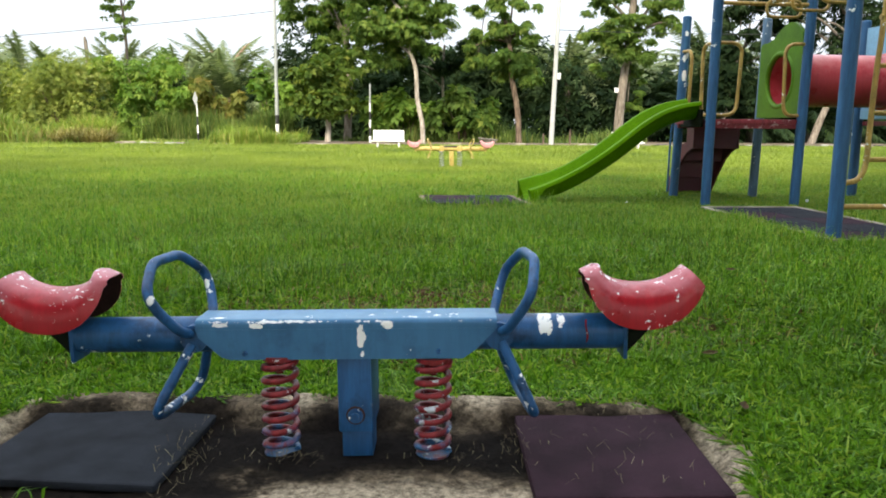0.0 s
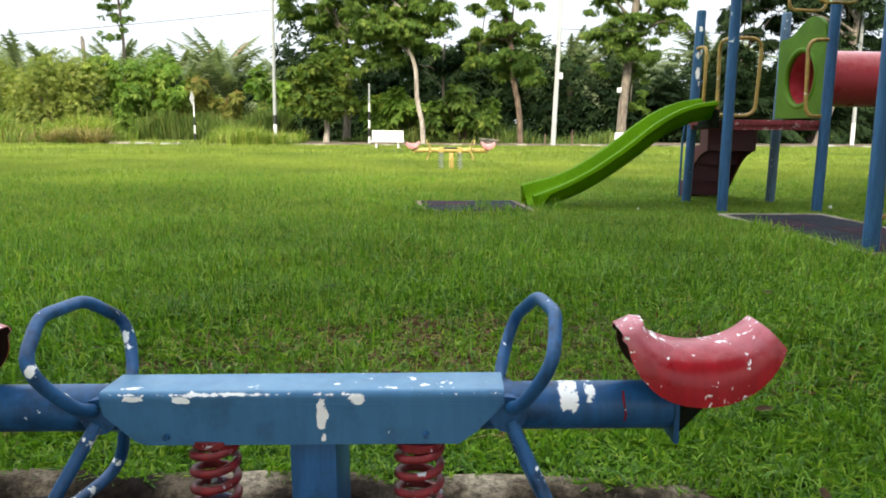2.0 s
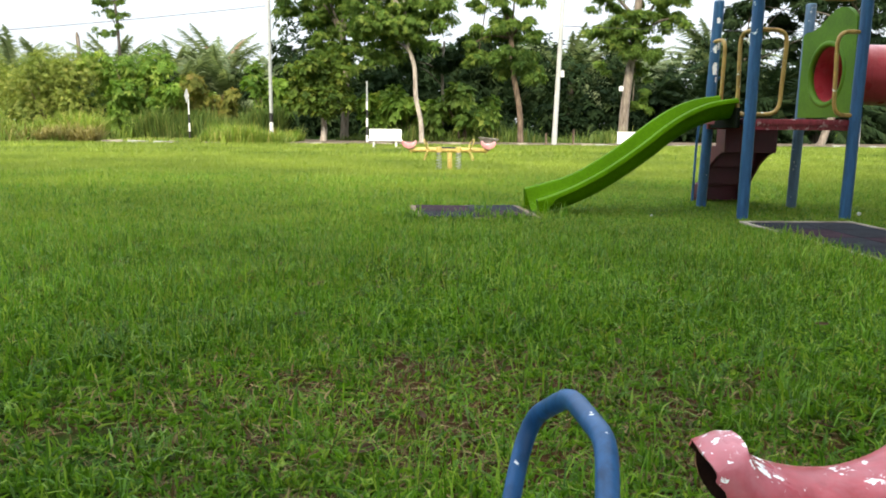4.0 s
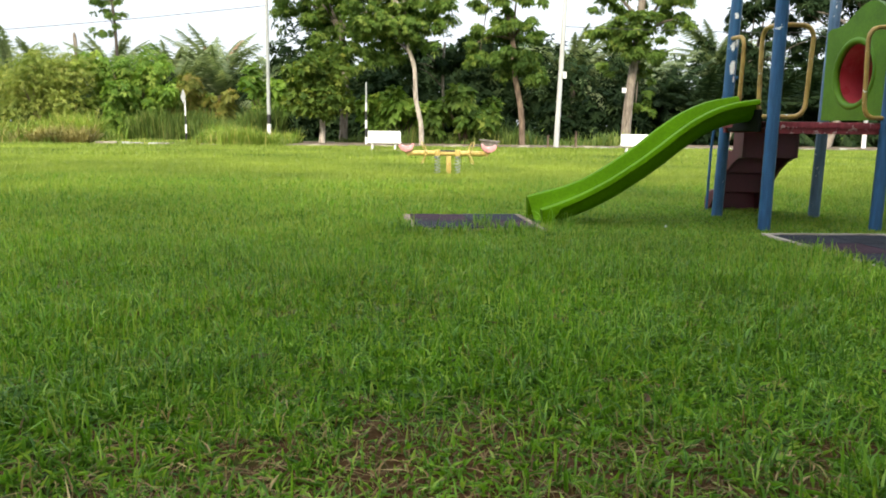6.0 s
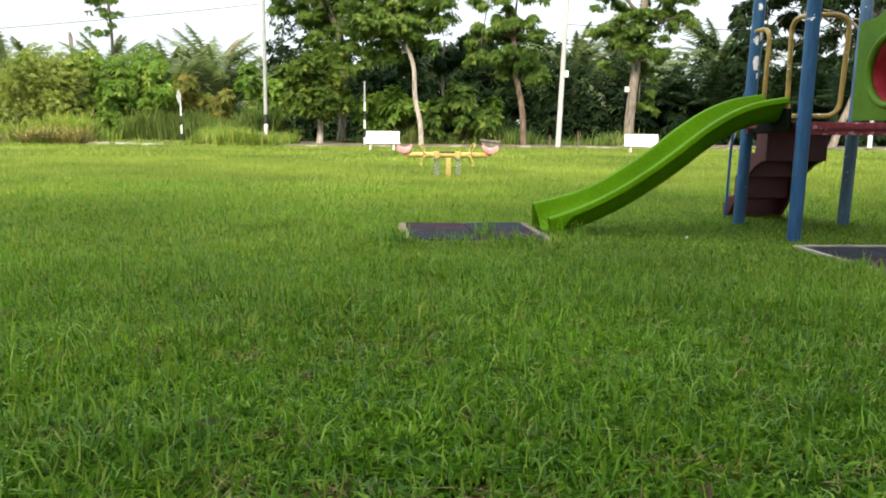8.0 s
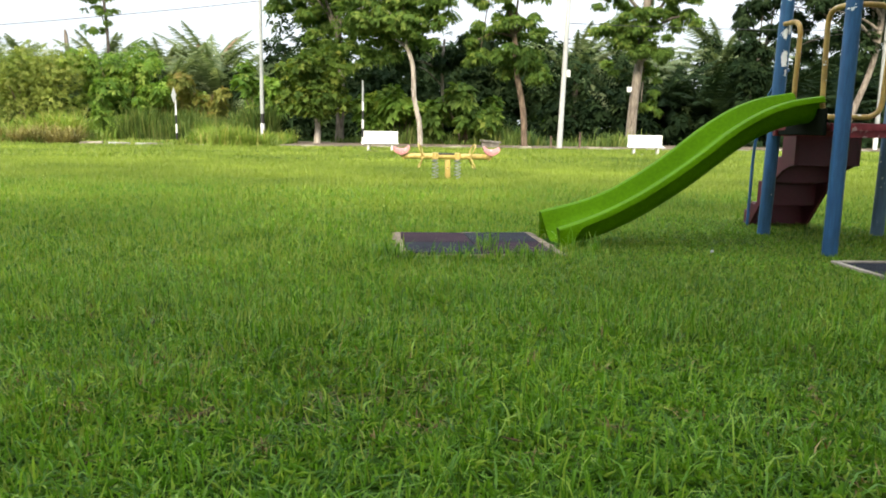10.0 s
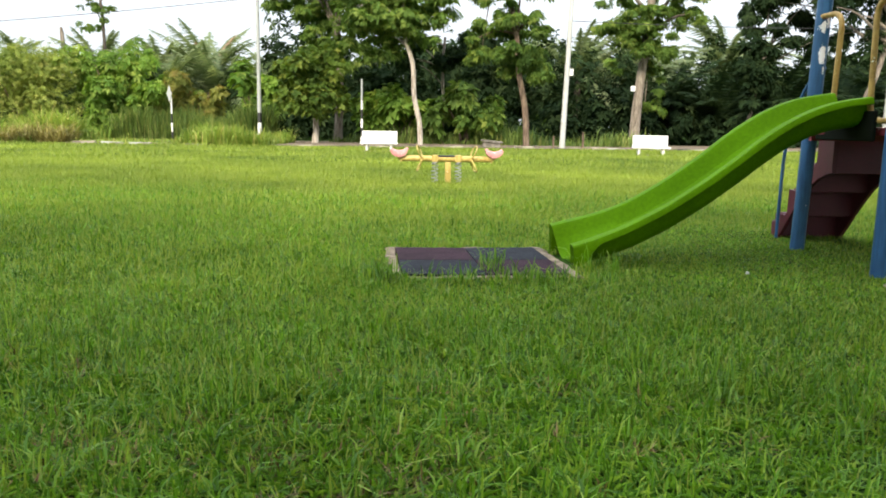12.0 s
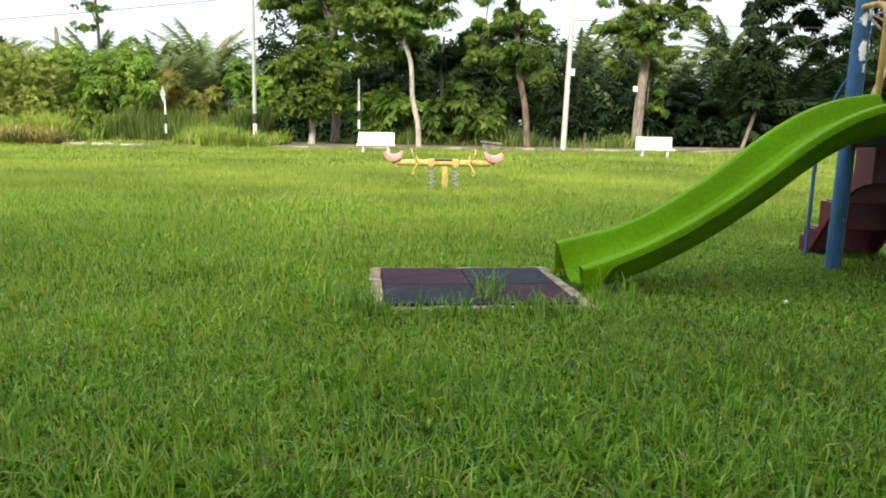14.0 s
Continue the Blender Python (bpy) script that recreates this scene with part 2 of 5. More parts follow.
BLUE = (0.022, 0.112, 0.285)
M = dict(
    soil=ground_mat(),
    grass=foliage("grass_blades", (0.042, 0.125, 0.009), (0.17, 0.35, 0.028), (0.33, 0.46, 0.07), 0.42, 0.5, 0.42),
    # yellower blades, also brightened to stand in for sunlight on the lawn
    lit_meadow=foliage("lit_longer_blades", (0.175, 0.255, 0.033), (0.262, 0.348, 0.058), (0.355, 0.395, 0.115), 0.5, 0.3, 0.42),
    tallgrass=foliage("tall_grass_blades", (0.11, 0.2, 0.025), (0.25, 0.34, 0.06), (0.4, 0.36, 0.13), 0.6, 0.4, 0.35),
    reed=foliage("reed_blades", (0.075, 0.135, 0.032), (0.155, 0.23, 0.055), (0.27, 0.29, 0.1), 0.6, 0.4, 0.35),
    hay=foliage("dead_brown_grass", (0.085, 0.05, 0.02), (0.215, 0.145, 0.06), (0.37, 0.29, 0.14), 0.7, 1.0, 0.2),
    tan_grass=foliage("tan_grass_blades", (0.17, 0.15, 0.05), (0.31, 0.28, 0.105), (0.43, 0.39, 0.18), 0.7, 1.0, 0.25),
    straw=foliage("dry_straw", (0.13, 0.1, 0.065), (0.28, 0.235, 0.155), (0.46, 0.41, 0.3), 0.7, 1.0, 0.2),
    leaf_mid=foliage("leaf_mid", (0.072, 0.142, 0.034), (0.158, 0.255, 0.056), (0.24, 0.31, 0.078), 0.55, 0.35, 0.5, 0.15),
    leaf_round=foliage("leaf_round", (0.065, 0.12, 0.024), (0.155, 0.235, 0.045), (0.3, 0.34, 0.075), 0.55, 0.35, 0.45, 0.15),
    # much darker than the other leaves: the wood's shade is in the colour
    leaf_shade=foliage("leaf_shade", (0.013, 0.028, 0.014), (0.03, 0.054, 0.024), (0.05, 0.076, 0.032), 0.8, 0.35, 0.25, 0.05),
    leaf_bright=foliage("leaf_bright", (0.11, 0.215, 0.04), (0.25, 0.395, 0.078), (0.36, 0.44, 0.11), 0.55, 0.35, 0.48, 0.15),
    leaf_olive=foliage("leaf_olive", (0.16, 0.22, 0.055), (0.33, 0.395, 0.1), (0.46, 0.47, 0.16), 0.55, 0.35, 0.48, 0.15),
    leaf_rust=foliage("leaf_rust", (0.14, 0.18, 0.045), (0.3, 0.3, 0.08), (0.38, 0.27, 0.1), 0.55, 0.35, 0.45, 0.15),
    # grey-green, paled further so that the colour carries the distance haze
    hazy_frond=foliage("hazy_palm_frond", (0.13, 0.18, 0.1), (0.21, 0.26, 0.155), (0.28, 0.32, 0.2), 0.7, 0.35, 0.4, 0.1),
    bark_pale=bark_mat("bark_pale", (0.1, 0.08, 0.065), (0.27, 0.235, 0.19)),
    bark_white=bark_mat("bark_white", (0.2, 0.17, 0.14), (0.48, 0.43, 0.37)),
    bark_brown=bark_mat("bark_brown", (0.055, 0.04, 0.03), (0.19, 0.14, 0.1)),
    bark_dark=bark_mat("bark_dark", (0.03, 0.026, 0.022), (0.1, 0.085, 0.07)),
    blue=chipped("blue_paint", BLUE, amount=0.335, scale=13, soot=0.35),
    blue_post=chipped("blue_post_paint", (0.025, 0.1, 0.245), amount=0.293, scale=9, faded=(0.042, 0.145, 0.295)),
    blue_worn=chipped("blue_worn_post_paint", (0.027, 0.103, 0.245), amount=0.325, scale=8, faded=(0.045, 0.15, 0.295),
                      spots=((0.112, 1.2, 1.5, 0.026, 0.075), (0.105, 1.2, 1.7, 0.016, 0.045), (0.138, 1.2, 1.76, 0.013, 0.05), (0.128, 1.2, 1.38, 0.01, 0.03), (0.12, 1.2, 2.0, 0.02, 0.03))),
    blue_faded=chipped("blue_bleached_post_paint", (0.05, 0.14, 0.27), amount=0.34, scale=9, faded=(0.2, 0.3, 0.42)),
    # top face paler: worn coat, with skylight put into its colour
    blue_plate=chipped("blue_plate_paint", (0.03, 0.135, 0.31), amount=0.36, scale=18, edge_z=0.295, dirt=0.12, soot=0.22, faded=(0.068, 0.215, 0.38), lit_fade=((0.16, 0.31, 0.44), 0.2985, 130.0),
                       spots=((0.045, 0.0, 0.25, 0.013, 0.034), (0.047, 0.0, 0.2, 0.006, 0.01), (0.12, 0.0, 0.284, 0.02, 0.011), (-0.255, 0.0, 0.284, 0.022, 0.008), (-0.36, 0.0, 0.287, 0.02, 0.006))),
    blue_beam=chipped("blue_beam_paint", tint(BLUE, 0.85), amount=0.285, scale=15, soot=0.6,
                      spots=((0.572, 0.02, 0.275, 0.02, 0.032), (0.618, 0.02, 0.282, 0.012, 0.016))),
    blue_pipe=chipped("blue_pipe_paint", tint(BLUE, 0.85), amount=0.34, scale=22, soot=0.65, spots=((-0.508, 0.0, 0.385, 0.01, 0.014), (-0.462, 1.0, 0.365, 0.009, 0.014))),
    # pinker towards the top: faded paint, with the sky's highlight coloured in
    red_seat=chipped("red_seat_paint", (0.38, 0.004, 0.012), amount=0.42, scale=58, rough=0.28, faded=(0.42, 0.018, 0.03), dirt=0.25, lit_fade=((0.56, 0.23, 0.27), 0.365, 10.0)),
    red_spring=chipped("red_spring_paint", (0.24, 0.02, 0.026), under=(0.45, 0.5, 0.55), amount=0.375, scale=26, dirt=0.45, band=(-0.02, (0.04, 0.13, 0.27))),
    yellow=chipped("yellow_paint", (0.5, 0.29, 0.055), amount=0.35, scale=14, rough=0.4, faded=(0.58, 0.41, 0.13), soot=0.35),
    yellow_far=chipped("yellow_beam_paint", (0.56, 0.42, 0.13), amount=0.3, scale=10),
    pink=chipped("faded_pink_seat_paint", (0.62, 0.22, 0.22), amount=0.36, scale=18, faded=(0.7, 0.36, 0.34)),
    slide=plain("green_plastic", (0.086, 0.208, 0.0008), 0.55, 0.14, 2.0, 40, relief=0.04, spec=0.04),
    panel=plain("leaf_green_plastic", (0.075, 0.18, 0.006), 0.55, 0.18, 3.0, 50, relief=0.05, spec=0.2),
    # upper half paler: the sky's sheen is painted into the plastic's colour
    tunnel=chipped("red_plastic", (0.48, 0.045, 0.065), amount=0.0, rough=0.28, faded=(0.55, 0.07, 0.085), dirt=0.1, lit_fade=((0.64, 0.24, 0.24), 0.06, 3.0)),
    sky_panel=plain("pale_blue_plastic", (0.2, 0.42, 0.6), 0.4, 0.12, 2, 40, relief=0.03),
    deck=chipped("maroon_deck_coating", (0.3, 0.045, 0.06), under=(0.5, 0.32, 0.32), amount=0.365, scale=14, rough=0.5),
    stair=plain("maroon_plastic", (0.092, 0.008, 0.02), 0.5, 0.2, 3, 50),
    # near-black that stands in for deep shade on slide flange and saddle gussets
    deep_shade=plain("shade_black", (0.006, 0.009, 0.005), 0.8, 0.3, 3, 50, spec=0.1),
    conc=concrete_mat("weathered_concrete", (0.4, 0.36, 0.29), (0.2, 0.17, 0.13)),
    pit=pit_mat(),
    trough=concrete_mat("grey_trough_concrete", (0.24, 0.225, 0.2), (0.13, 0.12, 0.1)),
    border=concrete_mat("sandy_border", (0.32, 0.255, 0.175), (0.13, 0.1, 0.065), 9),
    rubber=plain("black_rubber_tile", (0.016, 0.019, 0.025), 0.85, 0.4, 9, 260, relief=0.5, spec=0.12),
    rubber_red=plain("maroon_rubber_tile", (0.031, 0.0145, 0.022), 0.85, 0.4, 7, 260, relief=0.5, spec=0.12),
    white=plain("white_paint", (0.78, 0.78, 0.76), 0.5, 0.06, 3, 60),
    pole=plain("white_pole_paint", (0.47, 0.48, 0.47), 0.55, 0.1, 1.5, 30),
    grey_pole=plain("grey_pole_paint", (0.34, 0.36, 0.35), 0.6, 0.12, 2, 30),
    black=plain("black_paint", (0.02, 0.02, 0.02), 0.5, 0.2, 5, 60),
    rust=plain("rusty_sheet", (0.05, 0.022, 0.016), 0.85, 0.35, 14, 120, relief=0.4, spec=0.2),
    steel=plain("galvanised_steel", (0.35, 0.36, 0.37), 0.42, 0.25, 8, 80, metal=0.8),
    kerb_white=chipped("worn_white_kerb_paint", (0.5, 0.5, 0.47), under=(0.2, 0.18, 0.15), amount=0.47, scale=3.0, rough=0.8, dirt=0.4),
    kerb_black=chipped("worn_black_kerb_paint", (0.035, 0.035, 0.035), under=(0.2, 0.18, 0.15), amount=0.42, scale=3.0, rough=0.8, dirt=0.3),
    litter=concrete_mat("leaf_litter", (0.25, 0.195, 0.135), (0.08, 0.065, 0.045), 1.2),
    dead_leaf=foliage("dead_leaf", (0.075, 0.042, 0.025), (0.14, 0.08, 0.045), (0.22, 0.13, 0.07), 0.7, 2.0, 0.2),
    dry_frond=foliage("dry_frond", (0.3, 0.2, 0.15), (0.4, 0.28, 0.22), (0.45, 0.34, 0.27), 0.7, 1.0, 0.3),
)


# ---- helpers for meshes ----
def finish(ob, mat, smooth=False):
    ob.data.materials.append(mat)
    if smooth:
        ob.data.polygons.foreach_set("use_smooth", [True] * len(ob.data.polygons))
    return ob


def part(name, bm, mat, parent=None, label="", smooth=False):
    me = bpy.data.meshes.new(name)
    bmesh.ops.recalc_face_normals(bm, faces=bm.faces)
    bm.to_mesh(me)
    bm.free()
    ob = new(name, me)
    finish(ob, mat, smooth)
    if parent:
        ob.parent = parent
    if label:
        ob["label"] = label
    return ob


def thing(name, m, label, category, group="", kind=""):
    ob = new(name)
    ob.empty_display_size = 0.1
    ob.matrix_world = m
    return tagged(ob, label, category, group, kind)


def auto_smooth(ob, angle=35):
    me = ob.data
    me.polygons.foreach_set("use_smooth", [True] * len(me.polygons))
    me.set_sharp_from_angle(angle=radians(angle))
    return ob


def box_bm(size, at=(0, 0, 0), bevel=0.0, rot=None, bm=None, segs=2):
    out = bm or bmesh.new()
    m = Matrix.Translation(at) @ (rot or Matrix()) @ Matrix.Diagonal((*size, 1))
    made = bmesh.ops.create_cube(out, size=1.0, matrix=m)
    if bevel:
        edges = list({e for v in made["verts"] for e in v.link_edges})
        bmesh.ops.bevel(out, geom=edges, offset=bevel, segments=segs, affect="EDGES", profile=0.6)
    return out


def smooth_path(points, per=8, closed=False):
    """Catmull-Rom through the points."""
    p = [Vector(q) for q in points]
    n = len(p)
    out = []
    for i in range(n if closed else n - 1):
        a = p[(i - 1) % n] if closed or i > 0 else p[0] * 2 - p[1]
        b, c = p[i], p[(i + 1) % n]
        d = p[(i + 2) % n] if closed or i + 2 < n else p[-1] * 2 - p[-2]
        for k in range(per):
            t = k / per
            out.append(0.5 * ((2 * b) + (c - a) * t + (2 * a - 5 * b + 4 * c - d) * t * t + (3 * b - a - 3 * c + d) * t ** 3))
    if not closed:
        out.append(p[-1])
    return out


def round_path(points, r, per=6, closed=False):
    """A polyline whose corners are rounded with about radius r."""
    p = [Vector(q) for q in points]
    n = len(p)
    out = []
    for i in range(n):
        if not closed and i in (0, n - 1):
            out.append(p[i])
            continue
        a, b, c = p[i - 1], p[i], p[(i + 1) % n]
        ra, rc = min(r, (a - b).length * 0.48), min(r, (c - b).length * 0.48)
        s, e = b + (a - b).normalized() * ra, b + (c - b).normalized() * rc
        for k in range(per + 1):
            t = k / per
            out.append(s * (1 - t) ** 2 + b * 2 * t * (1 - t) + e * t * t)
    return out


def tube_bm(path, radius, sides=12, closed=False, bm=None, caps=True):
    """A round pipe along a path; radius may be a list."""
    out = bm or bmesh.new()
    n = len(path)
    rings = []
    up = None
    for i, p in enumerate(path):
        q = path[(i + 1) % n] if closed or i + 1 < n else p
        o = path[i - 1] if closed or i > 0 else p
        way = (q - o).normalized()
        if up is None:
            up = way.orthogonal().normalized()
        up = (up - way * up.dot(way)).normalized()
        side = way.cross(up)
        r = radius[i] if isinstance(radius, (list, tuple)) else radius
        rings.append([out.verts.new(p + (up * math.cos(a) + side * math.sin(a)) * r) for a in (2 * math.pi * k / sides for k in range(sides))])
    last = n if closed else n - 1
    for i in range(last):
        a, b = rings[i], rings[(i + 1) % n]
        shift = 0
        if closed and i == n - 1:
            shift = min(range(sides), key=lambda s: (a[0].co - b[s].co).length)
        for k in range(sides):
            out.faces.new((a[k], a[(k + 1) % sides], b[(k + 1 + shift) % sides], b[(k + shift) % sides]))
    if caps and not closed:
        out.faces.new(rings[0][::-1])
        out.faces.new(rings[-1])
    return out


def plate_bm(outline, thick, m=Matrix(), holes=(), bm=None):
    """A flat plate: outline in x, z; thickness in y; holes are outlines too."""
    out = bm or bmesh.new()
    edges, old = [], set(out.verts)
    for loop in (outline, *holes):
        vs = [out.verts.new((x, -thick / 2, z)) for x, z in loop]
        edges += [out.edges.new((vs[i], vs[(i + 1) % len(vs)])) for i in range(len(vs))]
    made = bmesh.ops.triangle_fill(out, use_beauty=True, use_dissolve=True, edges=edges)
    faces = [g for g in made["geom"] if isinstance(g, bmesh.types.BMFace)]
    ext = bmesh.ops.extrude_face_region(out, geom=faces)
    bmesh.ops.translate(out, verts=[g for g in ext["geom"] if isinstance(g, bmesh.types.BMVert)], vec=(0, thick, 0))
    bmesh.ops.transform(out, matrix=m, verts=[q for q in out.verts if q not in old])
    return out


def sheet(name, verts, faces_idx, mat, sizes=None, smooth=False):
    """A mesh from numpy arrays; faces_idx is one flat run of corners with the count of each face in sizes."""
    me = bpy.data.meshes.new(name)
    me.vertices.add(len(verts))
    me.vertices.foreach_set("co", np.asarray(verts, np.float32).ravel())
    me.loops.add(len(faces_idx))
    me.loops.foreach_set("vertex_index", np.asarray(faces_idx, np.int32))
    sizes = np.asarray(sizes, np.int32)
    me.polygons.add(len(sizes))
    me.polygons.foreach_set("loop_start", np.concatenate(([0], np.cumsum(sizes)[:-1])).astype(np.int32))
    me.update(calc_edges=True)
    me.validate()
    ob = new(name, me)
    return finish(ob, mat, smooth)


def step(a, b, t):
    t = np.clip((t - a) / (b - a), 0, 1)
    return t * t * (3 - 2 * t)


def height(x, y):
    """The lie of the ground: a little lower round the near seesaw, gently uneven."""
    x, y = np.asarray(x, float), np.asarray(y, float)
    z = -0.05 * (1 - step(2.6, 5.6, y))
    z = z + 0.008 * np.sin(1.7 * x + 0.6 * y) * np.sin(1.1 * y - 0.4 * x) + 0.012 * np.sin(0.31 * x + 0.2) * np.sin(0.27 * y)
    return z - 0.012


# ---- ground ----
SEE = Vector((-0.255, 2.265, 0))                       # near seesaw
PIT = (-1.42, 0.86, 1.5, 2.57)                       # its concrete pit
PIT_Z = -0.112
MAT_AT, MAT_TURN, TILE = Vector((0.27, 9.05, 0)), 7.0, 0.525


def in_box(x, y, c, half_x, half_y, turn):
    a = radians(turn)
    dx, dy = x - c[0], y - c[1]
    u, v = dx * math.cos(a) + dy * math.sin(a), -dx * math.sin(a) + dy * math.cos(a)
    return (np.abs(u) < half_x) & (np.abs(v) < half_y)


def ragged(x, y, s, k=9.0):
    return s * (np.sin(k * x + 2.1 * np.sin(k * 0.7 * y)) + np.sin(k * 1.3 * y + 1.7 * np.sin(k * 0.9 * x))) * 0.5


def in_pit(x, y, grow=0.0):
    w = ragged(x, y, 0.035)
    # rounded far right corner, straight elsewhere
    cx, cy = (PIT[0] + PIT[1]) / 2, (PIT[2] + PIT[3]) / 2 - 0.3
    hx, hy = (PIT[1] - PIT[0]) / 2 + grow, (PIT[3] - PIT[2]) / 2 + 0.3 + grow
    u, v = np.abs(x - cx) / hx, np.abs(y - cy) / hy
    return (u ** 6 + v ** 6) ** (1 / 6) < 1 + w * 2


def kerb_y(x):
    """The far edge of the lawn."""
    return 36.1 + 0.2 * x


def bare(x, y):
    """Where no grass grows."""
    b = in_pit(x, y, -0.02)
    b |= in_box(x, y, MAT_AT, 0.585, 0.575, MAT_TURN)
    b |= in_box(x, y, (3.38, 7.25), 0.5, 1.25, 5.0)
    b |= in_box(x, y, (0.86, 9.16), 0.1, 0.32, 5.0)
    return b


def build_ground():
    xs = np.concatenate((np.linspace(-2500, -60, 12), np.linspace(-50, -7, 40), np.linspace(-6, 7, 130), np.linspace(8, 60, 44), np.linspace(80, 2500, 12)))
    ys = np.concatenate((np.linspace(-2500, -40, 10), np.linspace(-30, -1, 16), np.linspace(-0.5, 12, 136), np.linspace(12.5, 60, 70), np.linspace(70, 2500, 14)))
    gx, gy = np.meshgrid(xs, ys)
    gz = height(gx, gy)
    gz = np.where(in_pit(gx, gy), PIT_Z - 0.06, gz)
    v = np.stack((gx, gy, gz), -1).reshape(-1, 3)
    w, h = len(xs), len(ys)
    i = (np.arange(h - 1)[:, None] * w + np.arange(w - 1)[None]).ravel()
    f = np.stack((i, i + 1, i + w + 1, i + w), -1)
    g = sheet("ground", v, f.ravel(), M["soil"], np.full(len(f), 4), True)
    tagged(g, "dark soil and thatch under a mown grass lawn", "ground", kind="structure")


build_ground()


def blades(n, x0, x1, y0, y1, h, w, lean=0.5, segments=2, clump=0.0, keep=None, seed=0, droop=0.35, wild=0.0, anywhere=False):
    """n grass blades over a stretch of lawn: vertices, corners, face sizes."""
    r = np.random.default_rng(seed)
    x, y = r.uniform(x0, x1, n), r.uniform(y0, y1, n)
    if clump:
        k = max(1, int(n / clump))
        cx, cy = r.uniform(x0, x1, k), r.uniform(y0, y1, k)
        pick = r.integers(0, k, n)
        x, y = cx[pick] + r.normal(0, 0.028, n), cy[pick] + r.normal(0, 0.028, n)
    ok = ~bare(x, y) | anywhere
    if keep is not None:
        ok &= keep(x, y)
    x, y = x[ok], y[ok]
    n = len(x)
    thin = np.sin(3.1 * x + 1.9 * np.sin(2.3 * y) + 0.7) * np.sin(2.7 * y + 2.2 * np.sin(1.3 * x)) + 0.35 * np.sin(9 * x) * np.sin(8 * y)
    worn = (thin > 0.95) & (y < 8)                   # worn spots where soil shows
    patch = ((x - 0.15) * 0.5) ** 2 + ((y - 3.65) * 1.05) ** 2 + 0.5 * thin < 0.36
    ok = ~((worn & (r.uniform(0, 1, n) < 0.3)) | (patch & (r.uniform(0, 1, n) < 0.5)))
    x, y = x[ok], y[ok]
    n = len(x)
    vig = 0.75 + 0.5 * (0.5 + 0.5 * np.sin(2.3 * x + 1.3 * np.sin(1.9 * y)) * np.sin(2.9 * y + 1.1 * np.sin(1.7 * x)))
    if wild:      # stands of very different height
        vig = vig * (1 - wild + 2 * wild * np.clip(0.5 + 0.35 * np.sin(1.1 * x + 2 * np.sin(0.7 * y)) + 0.3 * np.sin(0.43 * x + 1.3) * np.sin(0.9 * y), 0.05, 1))
    hh = h * vig * r.uniform(0.45, 1.35, n) * (1 - 0.48 * step(0.6, 1.4, x) * step(7.2, 8.2, y) * (1 - step(10.8, 12.5, y)))      # trodden short by the slide and the tower
    ww = w * r.uniform(0.6, 1.35, n)
    a = r.uniform(0, 2 * np.pi, n)
    ln = lean * r.uniform(0.15, 1.5, n)
    dx, dy = np.cos(a) * ln, np.sin(a) * ln
    b = a + np.pi / 2 + r.normal(0, 0.5, n)
    sx, sy = np.cos(b) * ww / 2, np.sin(b) * ww / 2
    z = height(x, y) - 0.004
    P = lambda fx, fz, s: np.stack((x + dx * hh * fx + sx * s, y + dy * hh * fx + sy * s, z + hh * fz), -1)
    flat = 1 / np.sqrt(1 + ln ** 2)
    if segments == 0:      # short broad blade: a kite folded along its middle
        v = np.stack((P(0, 0, 0), P(0.42, 0.5 * flat, 1), P(1.1, (1 - droop * np.minimum(ln, 1.2)) * flat, 0), P(0.42, 0.5 * flat, -1)), 1)
        idx = np.array([0, 1, 2, 0, 2, 3])
        sz = np.array([3, 3])
    elif segments == 1:
        v = np.stack((P(0, 0, -1), P(0, 0, 1), P(1, flat, 0)), 1)
        idx = np.array([0, 1, 2])
        sz = np.array([3])
    else:
        v = np.stack((P(0, 0, -0.8), P(0, 0, 0.8), P(0.4, 0.62 * flat, -1), P(0.4, 0.62 * flat, 1), P(1.15, (1 - droop * ln) * flat, 0)), 1)
        idx = np.array([0, 1, 3, 2, 2, 3, 4])
        sz = np.array([4, 3])
    m = v.shape[1]
    f = (np.arange(n)[:, None] * m + idx[None]).ravel()
    return v.reshape(-1, 3), f, np.tile(sz, n)


def gather(runs):
    off, V, F, S = 0, [], [], []
    for v, f, s in runs:
        V.append(v)
        F.append(f + off)
        S.append(s)
        off += len(v)
    return np.concatenate(V), np.concatenate(F), np.concatenate(S)


def opening(x, y, more=0.3):
    """The stretch of lawn that opens out along the walk, with a ragged, thinning edge."""
    d = np.minimum(x + 0.6 * y, 0.585 * y + 0.1 - x) + more
    mixed = np.abs(np.modf(np.sin(x * 127.1 + y * 311.7) * 4375.5)[0])
    return d + 0.5 * np.sin(1.3 * y + 0.7 * x) > -0.4 - 2.0 * mixed ** 2


def outside(x, y):
    return (x < -0.6 * y - 0.2) | (x > 0.585 * y + 0.3)


def drift(y0, y1, seed, rising=True):
    """Blades that come in, or die out, little by little between y0 and y1, in uneven tongues."""
    r = np.random.default_rng(seed)

    def ok(x, y):
        k = step(y0, y1, y + 0.7 * np.sin(0.9 * x + 0.6 * y) + 0.5 * np.sin(2.3 * x - 0.4 * y))
        return opening(x, y) & (r.uniform(0, 1, len(x)) < (k if rising else 1 - k))
    return ok


